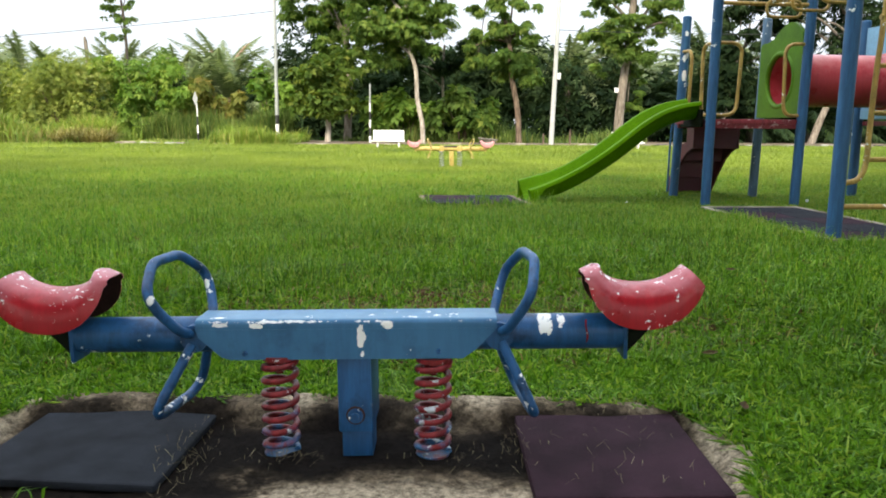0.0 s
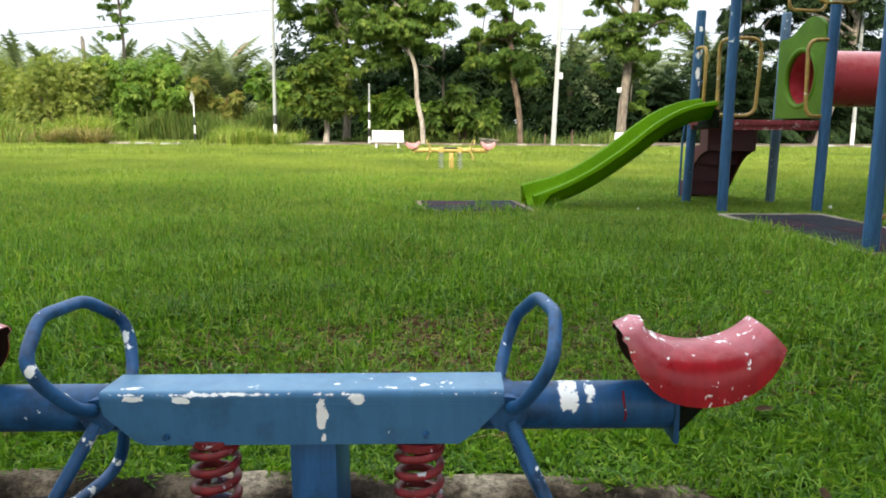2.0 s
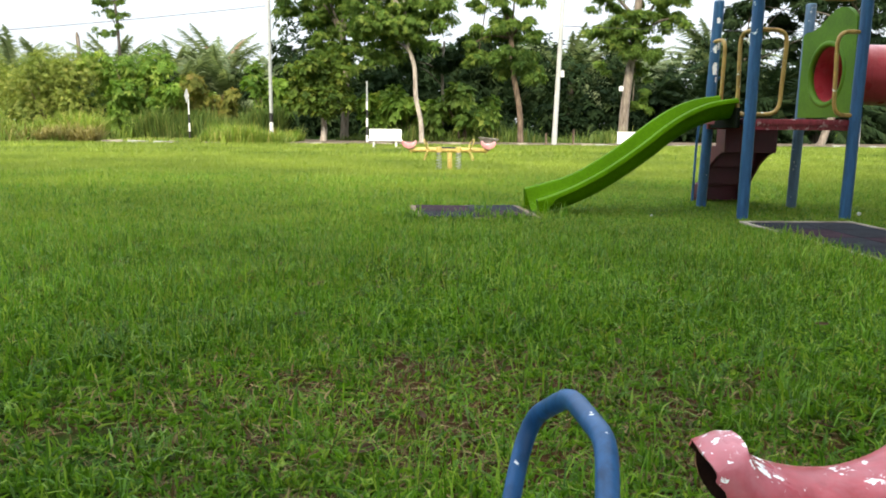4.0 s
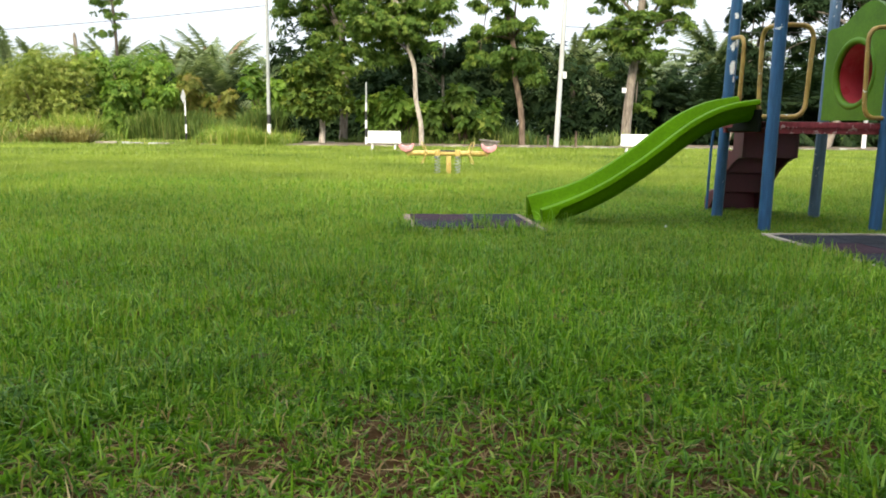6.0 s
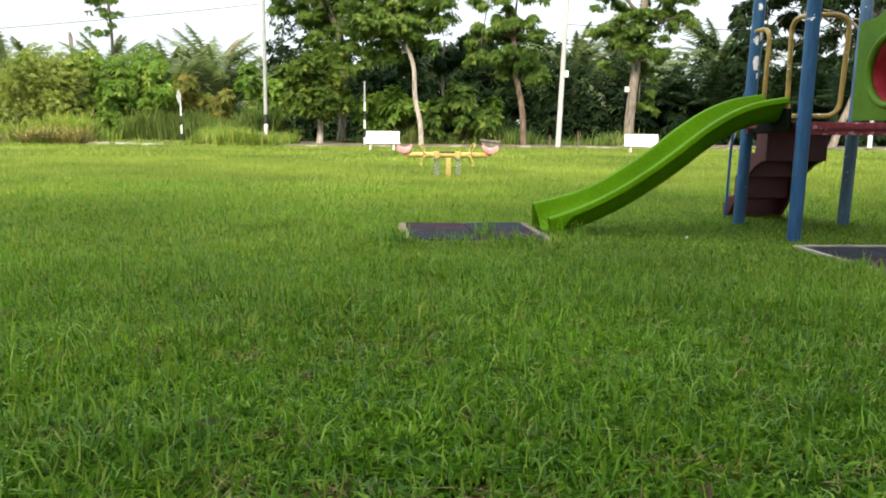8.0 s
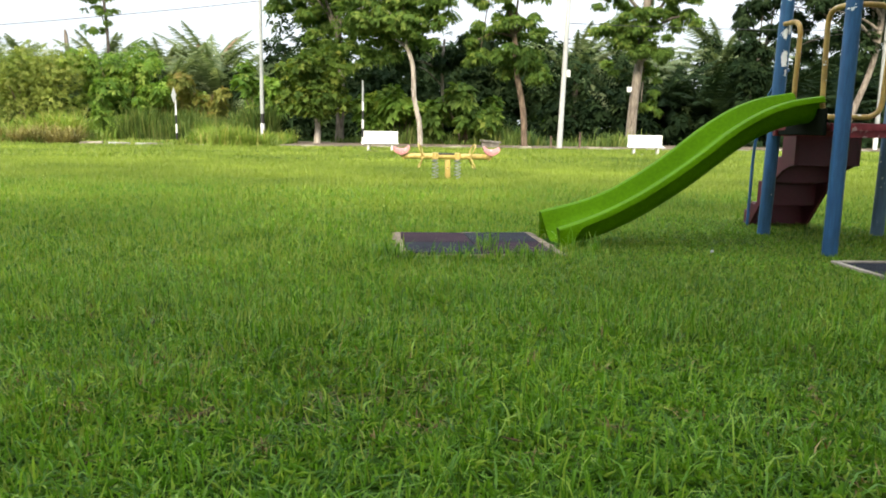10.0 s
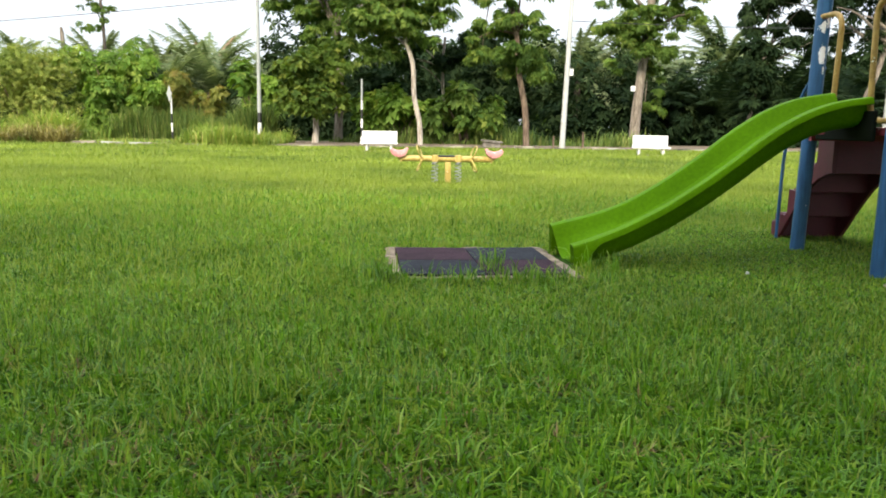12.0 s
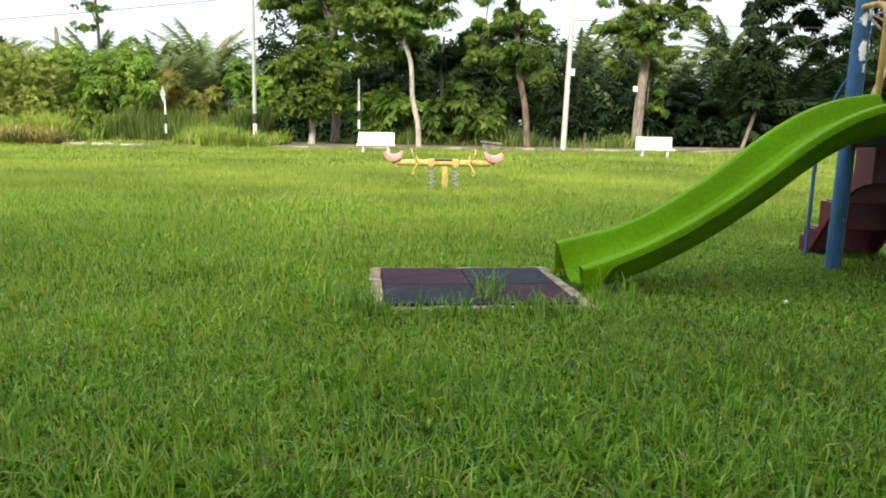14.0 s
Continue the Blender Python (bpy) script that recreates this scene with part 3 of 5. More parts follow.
def build_grass():
    runs = [
        # a close carpet of short broad blades, with taller tufts and long arching blades in it
        blades(150000, -4.8, 4.8, 1.5, 6.5, 0.034, 0.0105, 1.15, segments=0, seed=1, keep=opening),
        blades(55000, -2.4, 2.4, 1.5, 2.9, 0.038, 0.0078, 1.0, segments=0, clump=14, seed=23, keep=opening),
        blades(130000, -4.2, 4.2, 2.7, 6.5, 0.054, 0.0095, 0.95, segments=0, clump=20, seed=21, keep=opening),
        blades(7000, -4.2, 4.2, 1.5, 2.9, 0.062, 0.0055, 1.0, clump=7, seed=20, keep=opening),
        blades(19000, -4.4, 4.4, 2.9, 6.5, 0.095, 0.006, 0.85, clump=9, seed=2, keep=opening),
        blades(16000, -4.4, 4.4, 2.9, 7.5, 0.12, 0.0046, 0.5, clump=5, seed=24, keep=opening),
        blades(190000, -6.2, 6.2, 6.5, 10.5, 0.042, 0.0125, 1.1, segments=1, seed=3, keep=opening),
        blades(55000, -6.2, 6.2, 6.5, 10.5, 0.056, 0.0095, 0.95, segments=0, clump=22, seed=22, keep=opening),
        blades(14000, -5.0, 5.6, 6.5, 10.5, 0.085, 0.0062, 0.9, clump=7, seed=4, keep=opening),
        blades(230000, -9.4, 9.4, 10.5, 16.5, 0.058, 0.015, 0.95, segments=1, seed=14, keep=drift(12.5, 16.0, 31, False)),
        blades(14000, -7.5, 7.6, 8.0, 14.0, 0.105, 0.008, 0.75, clump=8, seed=15, keep=opening),
        # longer tufts by the landing mat, at the slide's foot and in the pit
        blades(420, -0.45, 1.15, 8.3, 8.54, 0.13, 0.007, 0.6, clump=6, seed=8),
        blades(70, -1.4, -0.9, 1.76, 1.86, 0.06, 0.006, 0.7, clump=6, seed=9, anywhere=True),
        blades(60, 0.3, 0.42, 8.55, 8.95, 0.2, 0.006, 0.6, clump=12, seed=10, anywhere=True),
        blades(90, 0.9, 1.35, 8.75, 9.0, 0.22, 0.006, 0.8, clump=8, seed=12),
        # the lawn on either side and behind
        blades(26000, -12, 12, -4, 1.8, 0.07, 0.022, 0.9, segments=1, seed=7, keep=outside),
        blades(40000, -14, 15, 1.0, 16.0, 0.07, 0.022, 0.9, segments=1, seed=17, keep=outside),
    ]
    v, f, s = gather(runs)
    g = sheet("grass", v, f, M["grass"], s)
    tagged(g, "lush green lawn grass, uneven and in need of mowing", "grass", kind="stuff")
    v, f, s = gather([
        blades(195000, -6.2, 6.4, 4.0, 12.5, 0.07, 0.0086, 0.7, segments=1, seed=18, keep=drift(3.4, 7.6, 32)),
        blades(130000, -9.5, 9.5, 11.0, 16.5, 0.085, 0.012, 0.75, segments=1, seed=16, keep=drift(9.5, 14.5, 33)),
        blades(190000, -13.2, 13.2, 16.0, 22.0, 0.085, 0.015, 0.8, segments=1, seed=5, keep=opening),
        blades(185000, -27, 28, 22, 42.0, 0.1, 0.029, 0.7, segments=1, seed=6, keep=lambda x, y: y < kerb_y(x) - 0.1),
    ])
    g = sheet("long_grass", v, f, M["lit_meadow"], s)
    tagged(g, "longer yellowish lawn grass, brightened as if sunlit", "grass", kind="stuff")


build_grass()


# ---- the spring seesaw ----
def arc_seat_bm():
    """A saddle: a half pipe bent into a hollow, higher at both ends."""
    bm = bmesh.new()
    nu, nv = 22, 16
    rows = []
    for i in range(nu + 1):
        u = i / nu * 2.14 - 1.14                       # -1 at the handle end, 1 at the outer end
        a = u * radians(38)
        top, deep = 0.215, 0.05 + 0.068 * max(-0.12, 1 - abs(u) ** 2.2)
        pommel = 0.018 * math.exp(-((u + 0.98) / 0.15) ** 2) - 0.036 * max(0.0, (-0.98 - u) / 0.16) ** 1.6      # the end rolls over
        half = 0.095 - 0.036 * math.exp(-((u + 1.2) / 0.4) ** 2)
        row = []
        for k in range(nv + 1):
            p = math.pi * k / nv
            y = -math.copysign(abs(math.cos(p)) ** 0.8, math.cos(p)) * half
            d = deep * (1 - math.sin(p) ** 0.75) - pommel * math.sin(p)
            r = top + d
            cut = max(0.0, (-0.2 - u) / 0.9) ** 1.5 * (1 - math.sin(p)) * radians(3)      # the open end is cut back under the pommel
            row.append(bm.verts.new((r * math.sin(a + cut), y, 0.215 - r * math.cos(a + cut))))
        rows.append(row)
    for a, b in zip(rows, rows[1:]):
        for k in range(nv):
            bm.faces.new((a[k], a[k + 1], b[k + 1], b[k]))
    # an inner skin, set in towards the axis of the half pipe, closed along the rim
    inner = []
    for row in rows:
        mid = (row[0].co + row[-1].co) / 2
        inner.append([bm.verts.new(q.co + (mid - q.co).normalized() * 0.005) for q in row])
    for a, b in zip(inner, inner[1:]):
        for k in range(nv):
            bm.faces.new((a[k + 1], a[k], b[k], b[k + 1])).material_index = 1
    for k in range(nv):
        bm.faces.new((rows[0][k], inner[0][k], inner[0][k + 1], rows[0][k + 1]))
        bm.faces.new((rows[-1][k + 1], inner[-1][k + 1], inner[-1][k], rows[-1][k]))
    for i in range(nu):
        bm.faces.new((rows[i + 1][0], inner[i + 1][0], inner[i][0], rows[i][0]))
        bm.faces.new((rows[i][nv], inner[i][nv], inner[i + 1][nv], rows[i + 1][nv]))
    return bm


def spring_bm(z0, z1, r, wire, turns):
    pts = []
    n = int(turns * 22)
    for i in range(n + 1):
        t = i / n
        a = 2 * math.pi * turns * t
        pts.append(Vector((math.cos(a) * r, math.sin(a) * r, z0 + (z1 - z0) * t)))
    return tube_bm(pts, wire, 8)


def washer_bm(at, r=0.012):
    bm = bmesh.new()
    m = Matrix.Translation(at) @ Matrix.Rotation(radians(90), 4, "X")
    bmesh.ops.create_cone(bm, cap_ends=True, segments=24, radius1=r * 1.7, radius2=r * 1.6, depth=0.004, matrix=m)
    return bm


def bolt_bm(at, r=0.012):
    bm = bmesh.new()
    m = Matrix.Translation(at) @ Matrix.Rotation(radians(90), 4, "X")
    bmesh.ops.create_cone(bm, cap_ends=True, segments=6, radius1=r, radius2=r * 0.93, depth=0.012, matrix=m @ Matrix.Translation((0, 0, 0.006)))
    return bm


def loop_path(side, up):
    """The centre line of a hand loop (up) or a foot loop, splayed away from the middle of the beam."""
    prof = [(-0.066, 0.262), (-0.11, 0.28), (-0.168, 0.355), (-0.176, 0.405), (-0.08, 0.472), (0.08, 0.472), (0.176, 0.405), (0.168, 0.355), (0.11, 0.28), (0.066, 0.262)] if up else \
           [(-0.055, 0.225), (-0.07, 0.205), (-0.165, 0.03), (0.165, 0.03), (0.07, 0.205), (0.055, 0.225)]
    pts = [(side * (0.432 + 0.42 * abs(z - 0.245) - 0.13 * y), y, z) for y, z in prof]
    return round_path(pts, 0.034 if up else 0.1, 6)


def seesaw(name, at, turn, tilt, beam, plate, pipe, seat, spring, post, label, channel=True, scale=1.0, ground=PIT_Z):
    """A two-seat rocking beam on two coil springs and a middle post."""
    t = thing(name, Matrix.Translation(at) @ Matrix.Rotation(radians(turn), 4, "Z") @ Matrix.Scale(scale, 4), label, "seesaw", "spring seesaws")
    rock = Matrix.Translation((0, 0, 0.24)) @ Matrix.Rotation(radians(-tilt), 4, "Y") @ Matrix.Translation((0, 0, -0.24))

    def put(ob):
        ob.matrix_local = rock
        return ob
    b = put(auto_smooth(part("beam", tube_bm([Vector((x, 0, 0.245)) for x in (-0.797, -0.79, -0.4, 0, 0.4, 0.79, 0.797)], [0.049] + [0.052] * 5 + [0.049], 28), beam, t, "round steel tube beam")))
    if channel:
        # folded channel over the beam, with sloping ends
        bm = bmesh.new()
        half = [(-0.432, 0.2735), (0.432, 0.2735), (0.428, 0.268), (0.375, 0.212), (0.335, 0.184), (-0.335, 0.184), (-0.36, 0.192), (-0.425, 0.25)]
        for y in (-0.065, 0.065):
            plate_bm(half, 0.006, Matrix.Translation((0, y, 0)), bm=bm)
        fold = [Vector((0, math.copysign(0.052, c) + 0.016 * c, 0.2865 + 0.016 * d)) for c, d in ((math.cos(a), math.sin(a)) for a in (math.pi * k / 15 for k in range(16)))]
        fold = [Vector((0, 0.068, 0.2738))] + fold + [Vector((0, -0.068, 0.2738))]
        inner = [Vector((0, q.y * 0.925, 0.2738 + (q.z - 0.2738) * 0.82)) for q in fold]
        ends = []
        for x in (-0.432, 0.432):
            ends.append([[bm.verts.new((x, q.y, q.z)) for q in row] for row in (fold, inner)])
        m = len(fold)
        for k in range(m - 1):
            for row in (0, 1):
                bm.faces.new((ends[0][row][k], ends[0][row][k + 1], ends[1][row][k + 1], ends[1][row][k]))
            for e in ends:
                bm.faces.new((e[0][k], e[0][k + 1], e[1][k + 1], e[1][k]))
        for k in (0, m - 1):
            bm.faces.new((ends[0][0][k], ends[1][0][k], ends[1][1][k], ends[0][1][k]))
        put(auto_smooth(part("channel_plate", bm, plate, t, "blue folded channel plate with flaking paint"), 40))
        for x, z in ((0.265, 0.207), (-0.29, 0.205)):
            put(auto_smooth(part("bolt", bolt_bm((x, -0.071, z), 0.007), beam, t)))
    else:
        for x in (-0.21, 0.21):
            put(part("clamp", box_bm((0.11, 0.14, 0.125), (x, 0, 0.25), 0.012), plate, t))
        put(part("rubber_pad", box_bm((0.3, 0.1, 0.03), (0, 0, 0.292), 0.008), M["black"], t, "black rubber pad"))
    if channel:
        # a stroke of red paint smeared across the tube
        sm = bmesh.new()
        lines = [[sm.verts.new((x + 0.002 * math.sin(k * 0.9), -0.0527 * math.cos(a), 0.245 + 0.0527 * math.sin(a))) for k, a in enumerate(radians(-24 + 11 * i) for i in range(8))] for x in (0.688, 0.693)]
        for k in range(7):
            sm.faces.new((lines[0][k], lines[1][k], lines[1][k + 1], lines[0][k + 1]))
        bmesh.ops.solidify(sm, geom=sm.faces, thickness=0.0006)
        part("paint_smear", sm, M["red_seat"], b, "smear of red paint")
    for s in (-1, 1):
        # end gusset under the saddle
        g = bmesh.new()
        out = [(0.806, 0.19), (0.812, 0.186), (0.905, 0.285), (0.895, 0.31), (0.806, 0.31)]
        plate_bm([(s * x, z) for x, z in out], 0.05, bm=g)
        put(part("end_gusset", g, M["deep_shade"] if channel else beam, t, "steel gusset under the saddle, coloured dark for its shade"))
        e = box_bm((0.012, 0.1, 0.132), (s * 0.803, 0, 0.238), 0.004)
        put(auto_smooth(part("end_plate", e, beam, t)))
        sd = arc_seat_bm()
        bmesh.ops.transform(sd, matrix=Matrix.Translation((s * 0.846, 0, 0.388)) @ Matrix.Diagonal((s, 1, 1, 1)), verts=sd.verts)
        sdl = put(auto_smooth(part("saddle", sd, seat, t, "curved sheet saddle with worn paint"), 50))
        sdl.data.materials.append(M["rust"])      # bare rusty underside
        for up in (True, False):
            put(auto_smooth(part("hand_loop" if up else "foot_loop", tube_bm(loop_path(s, up), 0.0145 if channel else 0.0105, 14), pipe, t)))
        lug = tube_bm([Vector((s * 0.44, -0.06, 0.245)), Vector((s * 0.44, 0.06, 0.245))], 0.04, 16)
        put(auto_smooth(part("loop_clamp", lug, beam, t)))
    for x in (-0.2, 0.25) if channel else (-0.21, 0.21):
        sp = spring_bm(ground + 0.005, 0.186, 0.047 if channel else 0.056, 0.0098 if channel else 0.0085, 7.5 if channel else 6)
        bmesh.ops.translate(sp, verts=sp.verts, vec=(x, -0.03, 0))
        coil = auto_smooth(part("coil_spring", sp, spring, t), 60)
        for name_, z0, z1, r in (("spring_cap", 0.172, 0.186, 0.05), ("spring_rod", 0.13, 0.172, 0.012), ("spring_foot", ground - 0.02, ground + 0.003, 0.05)):
            auto_smooth(part(name_, tube_bm([Vector((x, -0.03, z0)), Vector((x, -0.03, z1))], r, 20), spring, coil))
    lean = Matrix.Translation((0.025, -0.01, 0)) @ Matrix.Rotation(radians(-1.2), 4, "Y")
    p = box_bm((0.1, 0.2 if channel else 0.1, 0.112 - ground), (0, 0.05 if channel else 0, 0.129 + ground / 2), 0.006)
    bmesh.ops.transform(p, matrix=lean, verts=p.verts)
    auto_smooth(part("post", p, post, t))
    p = box_bm((0.089, 0.11, 0.11), (0.003, 0.012, ground + 0.03), 0.004)
    bmesh.ops.transform(p, matrix=lean, verts=p.verts)
    auto_smooth(part("post_foot", p, beam, t))
    big = part("bolt", bolt_bm((0.025, -0.068, 0.012), 0.0135), post, t, "large hexagon bolt")
    auto_smooth(part("washer", washer_bm((0.025, -0.066, 0.012), 0.0135), post, big))
    # thin disc that stands for the dark ring of grime round the washer
    auto_smooth(part("grime_ring", washer_bm((0.025, -0.062, 0.012), 0.0165), M["rust"], big, "dark ring of grime round the washer"))
    return t


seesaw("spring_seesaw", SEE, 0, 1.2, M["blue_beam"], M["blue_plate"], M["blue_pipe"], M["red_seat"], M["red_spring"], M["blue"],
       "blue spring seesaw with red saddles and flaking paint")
seesaw("spring_seesaw", Vector((-0.02, 16.35, 0.17)), 3, 0.0, M["yellow_far"], M["yellow_far"], M["yellow_far"], M["pink"], M["steel"], M["yellow_far"],
       "yellow steel spring seesaw with faded pink saddles standing in grass", channel=False, scale=0.9, ground=-0.2)


# ---- pit and mats of the near seesaw ----
def build_pit():
    n = 90
    xs, ys = np.linspace(PIT[0] - 0.06, PIT[1] + 0.06, n), np.linspace(PIT[2] - 0.4, PIT[3] + 0.05, n)
    gx, gy = np.meshgrid(xs, ys)
    # a dished floor with a raised, crumbling rim at the far side
    rim = np.maximum(step(2.39, 2.49, gy + ragged(gx, gy, 0.03, 7)), np.maximum(step(0.76, 0.86, gx + ragged(gx, gy, 0.02, 8)), step(-1.3, -1.4, gx)))
    rim = np.maximum(rim, 0.35 * step(1.92, 1.8, gy + ragged(gx, gy, 0.05, 5)))
    gz = PIT_Z + 0.06 * rim + ragged(gx, gy, 0.004, 23) - 0.03 * step(2.55, 2.65, gy)
    gz = np.where(in_pit(gx, gy, 0.02), gz, PIT_Z - 0.05)
    v = np.stack((gx, gy, gz), -1).reshape(-1, 3)
    i = (np.arange(n - 1)[:, None] * n + np.arange(n - 1)[None]).ravel()
    f = np.stack((i, i + 1, i + n + 1, i + n), -1)
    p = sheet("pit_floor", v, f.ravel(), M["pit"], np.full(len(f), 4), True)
    tagged(p, "mottled concrete pit floor, dark brown in the middle", "concrete pad", kind="structure")


build_pit()


def tile(name, size, thick, at, turn, mat, parent=None, lift=0.0):
    bm = box_bm((size[0], size[1], thick), (0, 0, thick / 2), 0.008)
    ob = part(name, bm, mat, parent)
    ob.matrix_local = Matrix.Translation(at) @ Matrix.Rotation(radians(turn), 4, "Z") @ Matrix.Rotation(radians(lift), 4, "Y")
    return ob


tagged(tile("rubber_mat", (0.54, 0.55, 0.024), 0.024, (-0.99, 2.225, PIT_Z + 0.006), -1.5, M["rubber"], lift=1.0), "loose black rubber safety tile lying in the pit", "rubber mat", "tiles by the seesaw")
tagged(tile("rubber_mat", (0.51, 0.57, 0.035), 0.035, (0.515, 2.175, PIT_Z + 0.006), 1.0, M["rubber_red"], lift=-1.0), "maroon rubber safety tile with dry straw on it", "rubber mat", "tiles by the seesaw")

# ---- landing mat of the slide ----
landing = thing("landing_mat", Matrix.Translation(MAT_AT) @ Matrix.Rotation(radians(MAT_TURN), 4, "Z"), "maroon and black rubber tiles in a crumbling sandy border", "rubber mat")
for ix in (0, 1):
    for iy in (0, 1):
        o = tile("tile", (TILE - 0.004, TILE - 0.004, 0.03), 0.03, ((ix - 0.5) * TILE, (iy - 0.5) * TILE, -0.012), 0, M["rubber_red" if (ix + iy) % 2 else "rubber"], landing)
        o.rotation_euler = (radians(0.5 * (iy - 0.5)), radians(1.0 * (0.5 - ix)), 0)
for dx, dy, sx, sy in ((-0.565, 0, 0.075, 1.2), (0.565, 0, 0.075, 1.2), (0, 0.56, 1.05, 0.06), (0, -0.56, 1.05, 0.06)):
    bm = box_bm((sx, sy, 0.06), (dx, dy, -0.02), 0.012)
    bmesh.ops.subdivide_edges(bm, edges=[e for e in bm.edges if e.calc_length() > 0.3], cuts=14, use_grid_fill=True)
    for vtx in bm.verts:
        vtx.co += Vector((noise.noise(vtx.co * 9), noise.noise(vtx.co * 9 + Vector((5, 0, 0))), noise.noise(vtx.co * 7 + Vector((0, 9, 0))))) * 0.012
    part("border", bm, M["border"], landing, "crumbling sandy concrete border", True)

# ---- play tower ----
tower = thing("play_tower", Matrix.Translation((2.89, 8.81, 0)) @ Matrix.Rotation(radians(6.37), 4, "Z"), "play tower with blue posts, maroon deck and yellow grab rails", "play tower")
SIDE = 1.075


def post(x, y, top, parent, r=0.06, lean=0.0, mat=None):
    pts = [Vector((x - lean * 0.05, y, -0.05)), Vector((x + lean * top, y, top - 0.012)), Vector((x + lean * top, y, top))]
    o = auto_smooth(part("post", tube_bm(pts, [r, r, r * 0.8], 24), mat or M["blue_post"], parent))
    return o


# posts that lean a little, each its own way
for x, y, top, ln, paint in ((0, 0, 3.0, 0.006, "blue_post"), (SIDE - 0.022, 0, 3.0, 0.015, "blue_post"), (0.076, SIDE + 0.04, 2.21, 0.027, "blue_worn"), (SIDE + 0.031, SIDE, 2.2, 0.02, "blue_faded")):
    post(x, y, top, tower, 0.054, ln, M[paint])
auto_smooth(part("deck", box_bm((SIDE - 0.06, SIDE - 0.02, 0.055), (SIDE / 2, SIDE / 2, 0.93), 0.006), M["deck"], tower, "maroon coated deck with rubbed edge"))
for y in (0.05, SIDE - 0.05):
    part("deck_beam", box_bm((SIDE - 0.1, 0.04, 0.05), (SIDE / 2, y, 0.88), 0.004), M["deck"], tower)


def grab_rail(x, y, dx, dy, reach, parent, z0=1.0, z1=1.78):
    pts = [(x, y, z1), (x + dx * reach, y + dy * reach, z1), (x + dx * reach * 0.9, y + dy * reach * 0.9, z0), (x, y, z0)]
    auto_smooth(part("grab_rail", tube_bm(round_path(pts, 0.13, 8), 0.02, 12), M["yellow"], parent, "yellow bent pipe grab rail"))


grab_rail(0, 0, 0, 1, 0.29, tower)
grab_rail(0, 0, 1, 0, 0.32, tower)
grab_rail(SIDE, 0, -1, 0, 0.26, tower)
grab_rail(0.1, SIDE + 0.04, 0, -1, 0.29, tower)

# overhead loops above the open side
bar = tube_bm([Vector((0, 0, 2.2)), Vector((SIDE, 0, 2.2))], 0.022, 12)
auto_smooth(part("overhead_bar", bar, M["yellow"], tower))
auto_smooth(part("overhead_rail", tube_bm([Vector((0.58, 0, 2.2)), Vector((0.58, -2.6, 2.2))], 0.02, 12), M["yellow"], tower))
for k in range(5):
    y = -0.34 - 0.5 * k
    pts = [(0.39, y, 2.015), (0.77, y, 2.015), (0.77, y, 2.185), (0.39, y, 2.185)]
    auto_smooth(part("hanging_loop", tube_bm(round_path(pts, 0.082, 8, True), 0.016, 10, True), M["yellow"], tower))


# end panel with a round way into the tunnel
def hole_panel(parent, m, mat, rim_mat, hump=True, hole_z=1.42, hole_r=0.31):
    top = []
    if hump:
        raw = [(-0.47, 1.78), (-0.47, 1.84), (-0.42, 1.875), (-0.3, 1.88), (-0.18, 1.91), (-0.06, 1.98), (0.08, 2.045), (0.2, 2.06), (0.33, 2.02), (0.43, 1.92), (0.47, 1.78)]
        top = [(p.x, p.z) for p in smooth_path([(x, 0, z) for x, z in raw], 4)]
    else:
        top = [(-0.47, 2.1), (0.47, 2.1)]
    outline = [(-0.47, 0.985), *top, (0.47, 0.985)]
    ring = [(hole_r * math.cos(a), hole_z + hole_r * math.sin(a)) for a in (2 * math.pi * k / 40 for k in range(40))]
    panel = auto_smooth(part("end_panel", plate_bm(outline, 0.045, m, (ring,)), mat, parent, "moulded panel with a round opening"), 40)
    rim = tube_bm([Vector((x, 0.0, z)) for x, z in ring], 0.036, 8, True)
    bmesh.ops.transform(rim, matrix=m, verts=rim.verts)
    auto_smooth(part("panel_rim", rim, rim_mat, panel), 60)


hole_panel(tower, Matrix.Translation((SIDE, SIDE / 2, 0)) @ Matrix.Rotation(radians(-90), 4, "Z"), M["panel"], M["panel"])


def tunnel_bm(length, r, wall=0.012):
    prof = [(0.0, r + 0.03), (0.04, r + 0.03), (0.05, r), (length - 0.05, r), (length - 0.04, r + 0.03), (length, r + 0.03), (length, r - wall), (0, r - wall)]
    bm = bmesh.new()
    k = 44
    rings = [[bm.verts.new((x, q * math.cos(a), q * math.sin(a))) for a in (2 * math.pi * i / k for i in range(k))] for x, q in prof]
    for a, b in zip(rings, rings[1:] + rings[:1]):
        for i in range(k):
            bm.faces.new((a[i], a[(i + 1) % k], b[(i + 1) % k], b[i]))
    return bm


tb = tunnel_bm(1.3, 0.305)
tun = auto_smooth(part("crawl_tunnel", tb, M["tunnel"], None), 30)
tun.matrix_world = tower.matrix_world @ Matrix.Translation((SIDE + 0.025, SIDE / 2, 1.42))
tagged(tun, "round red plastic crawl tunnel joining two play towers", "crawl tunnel")

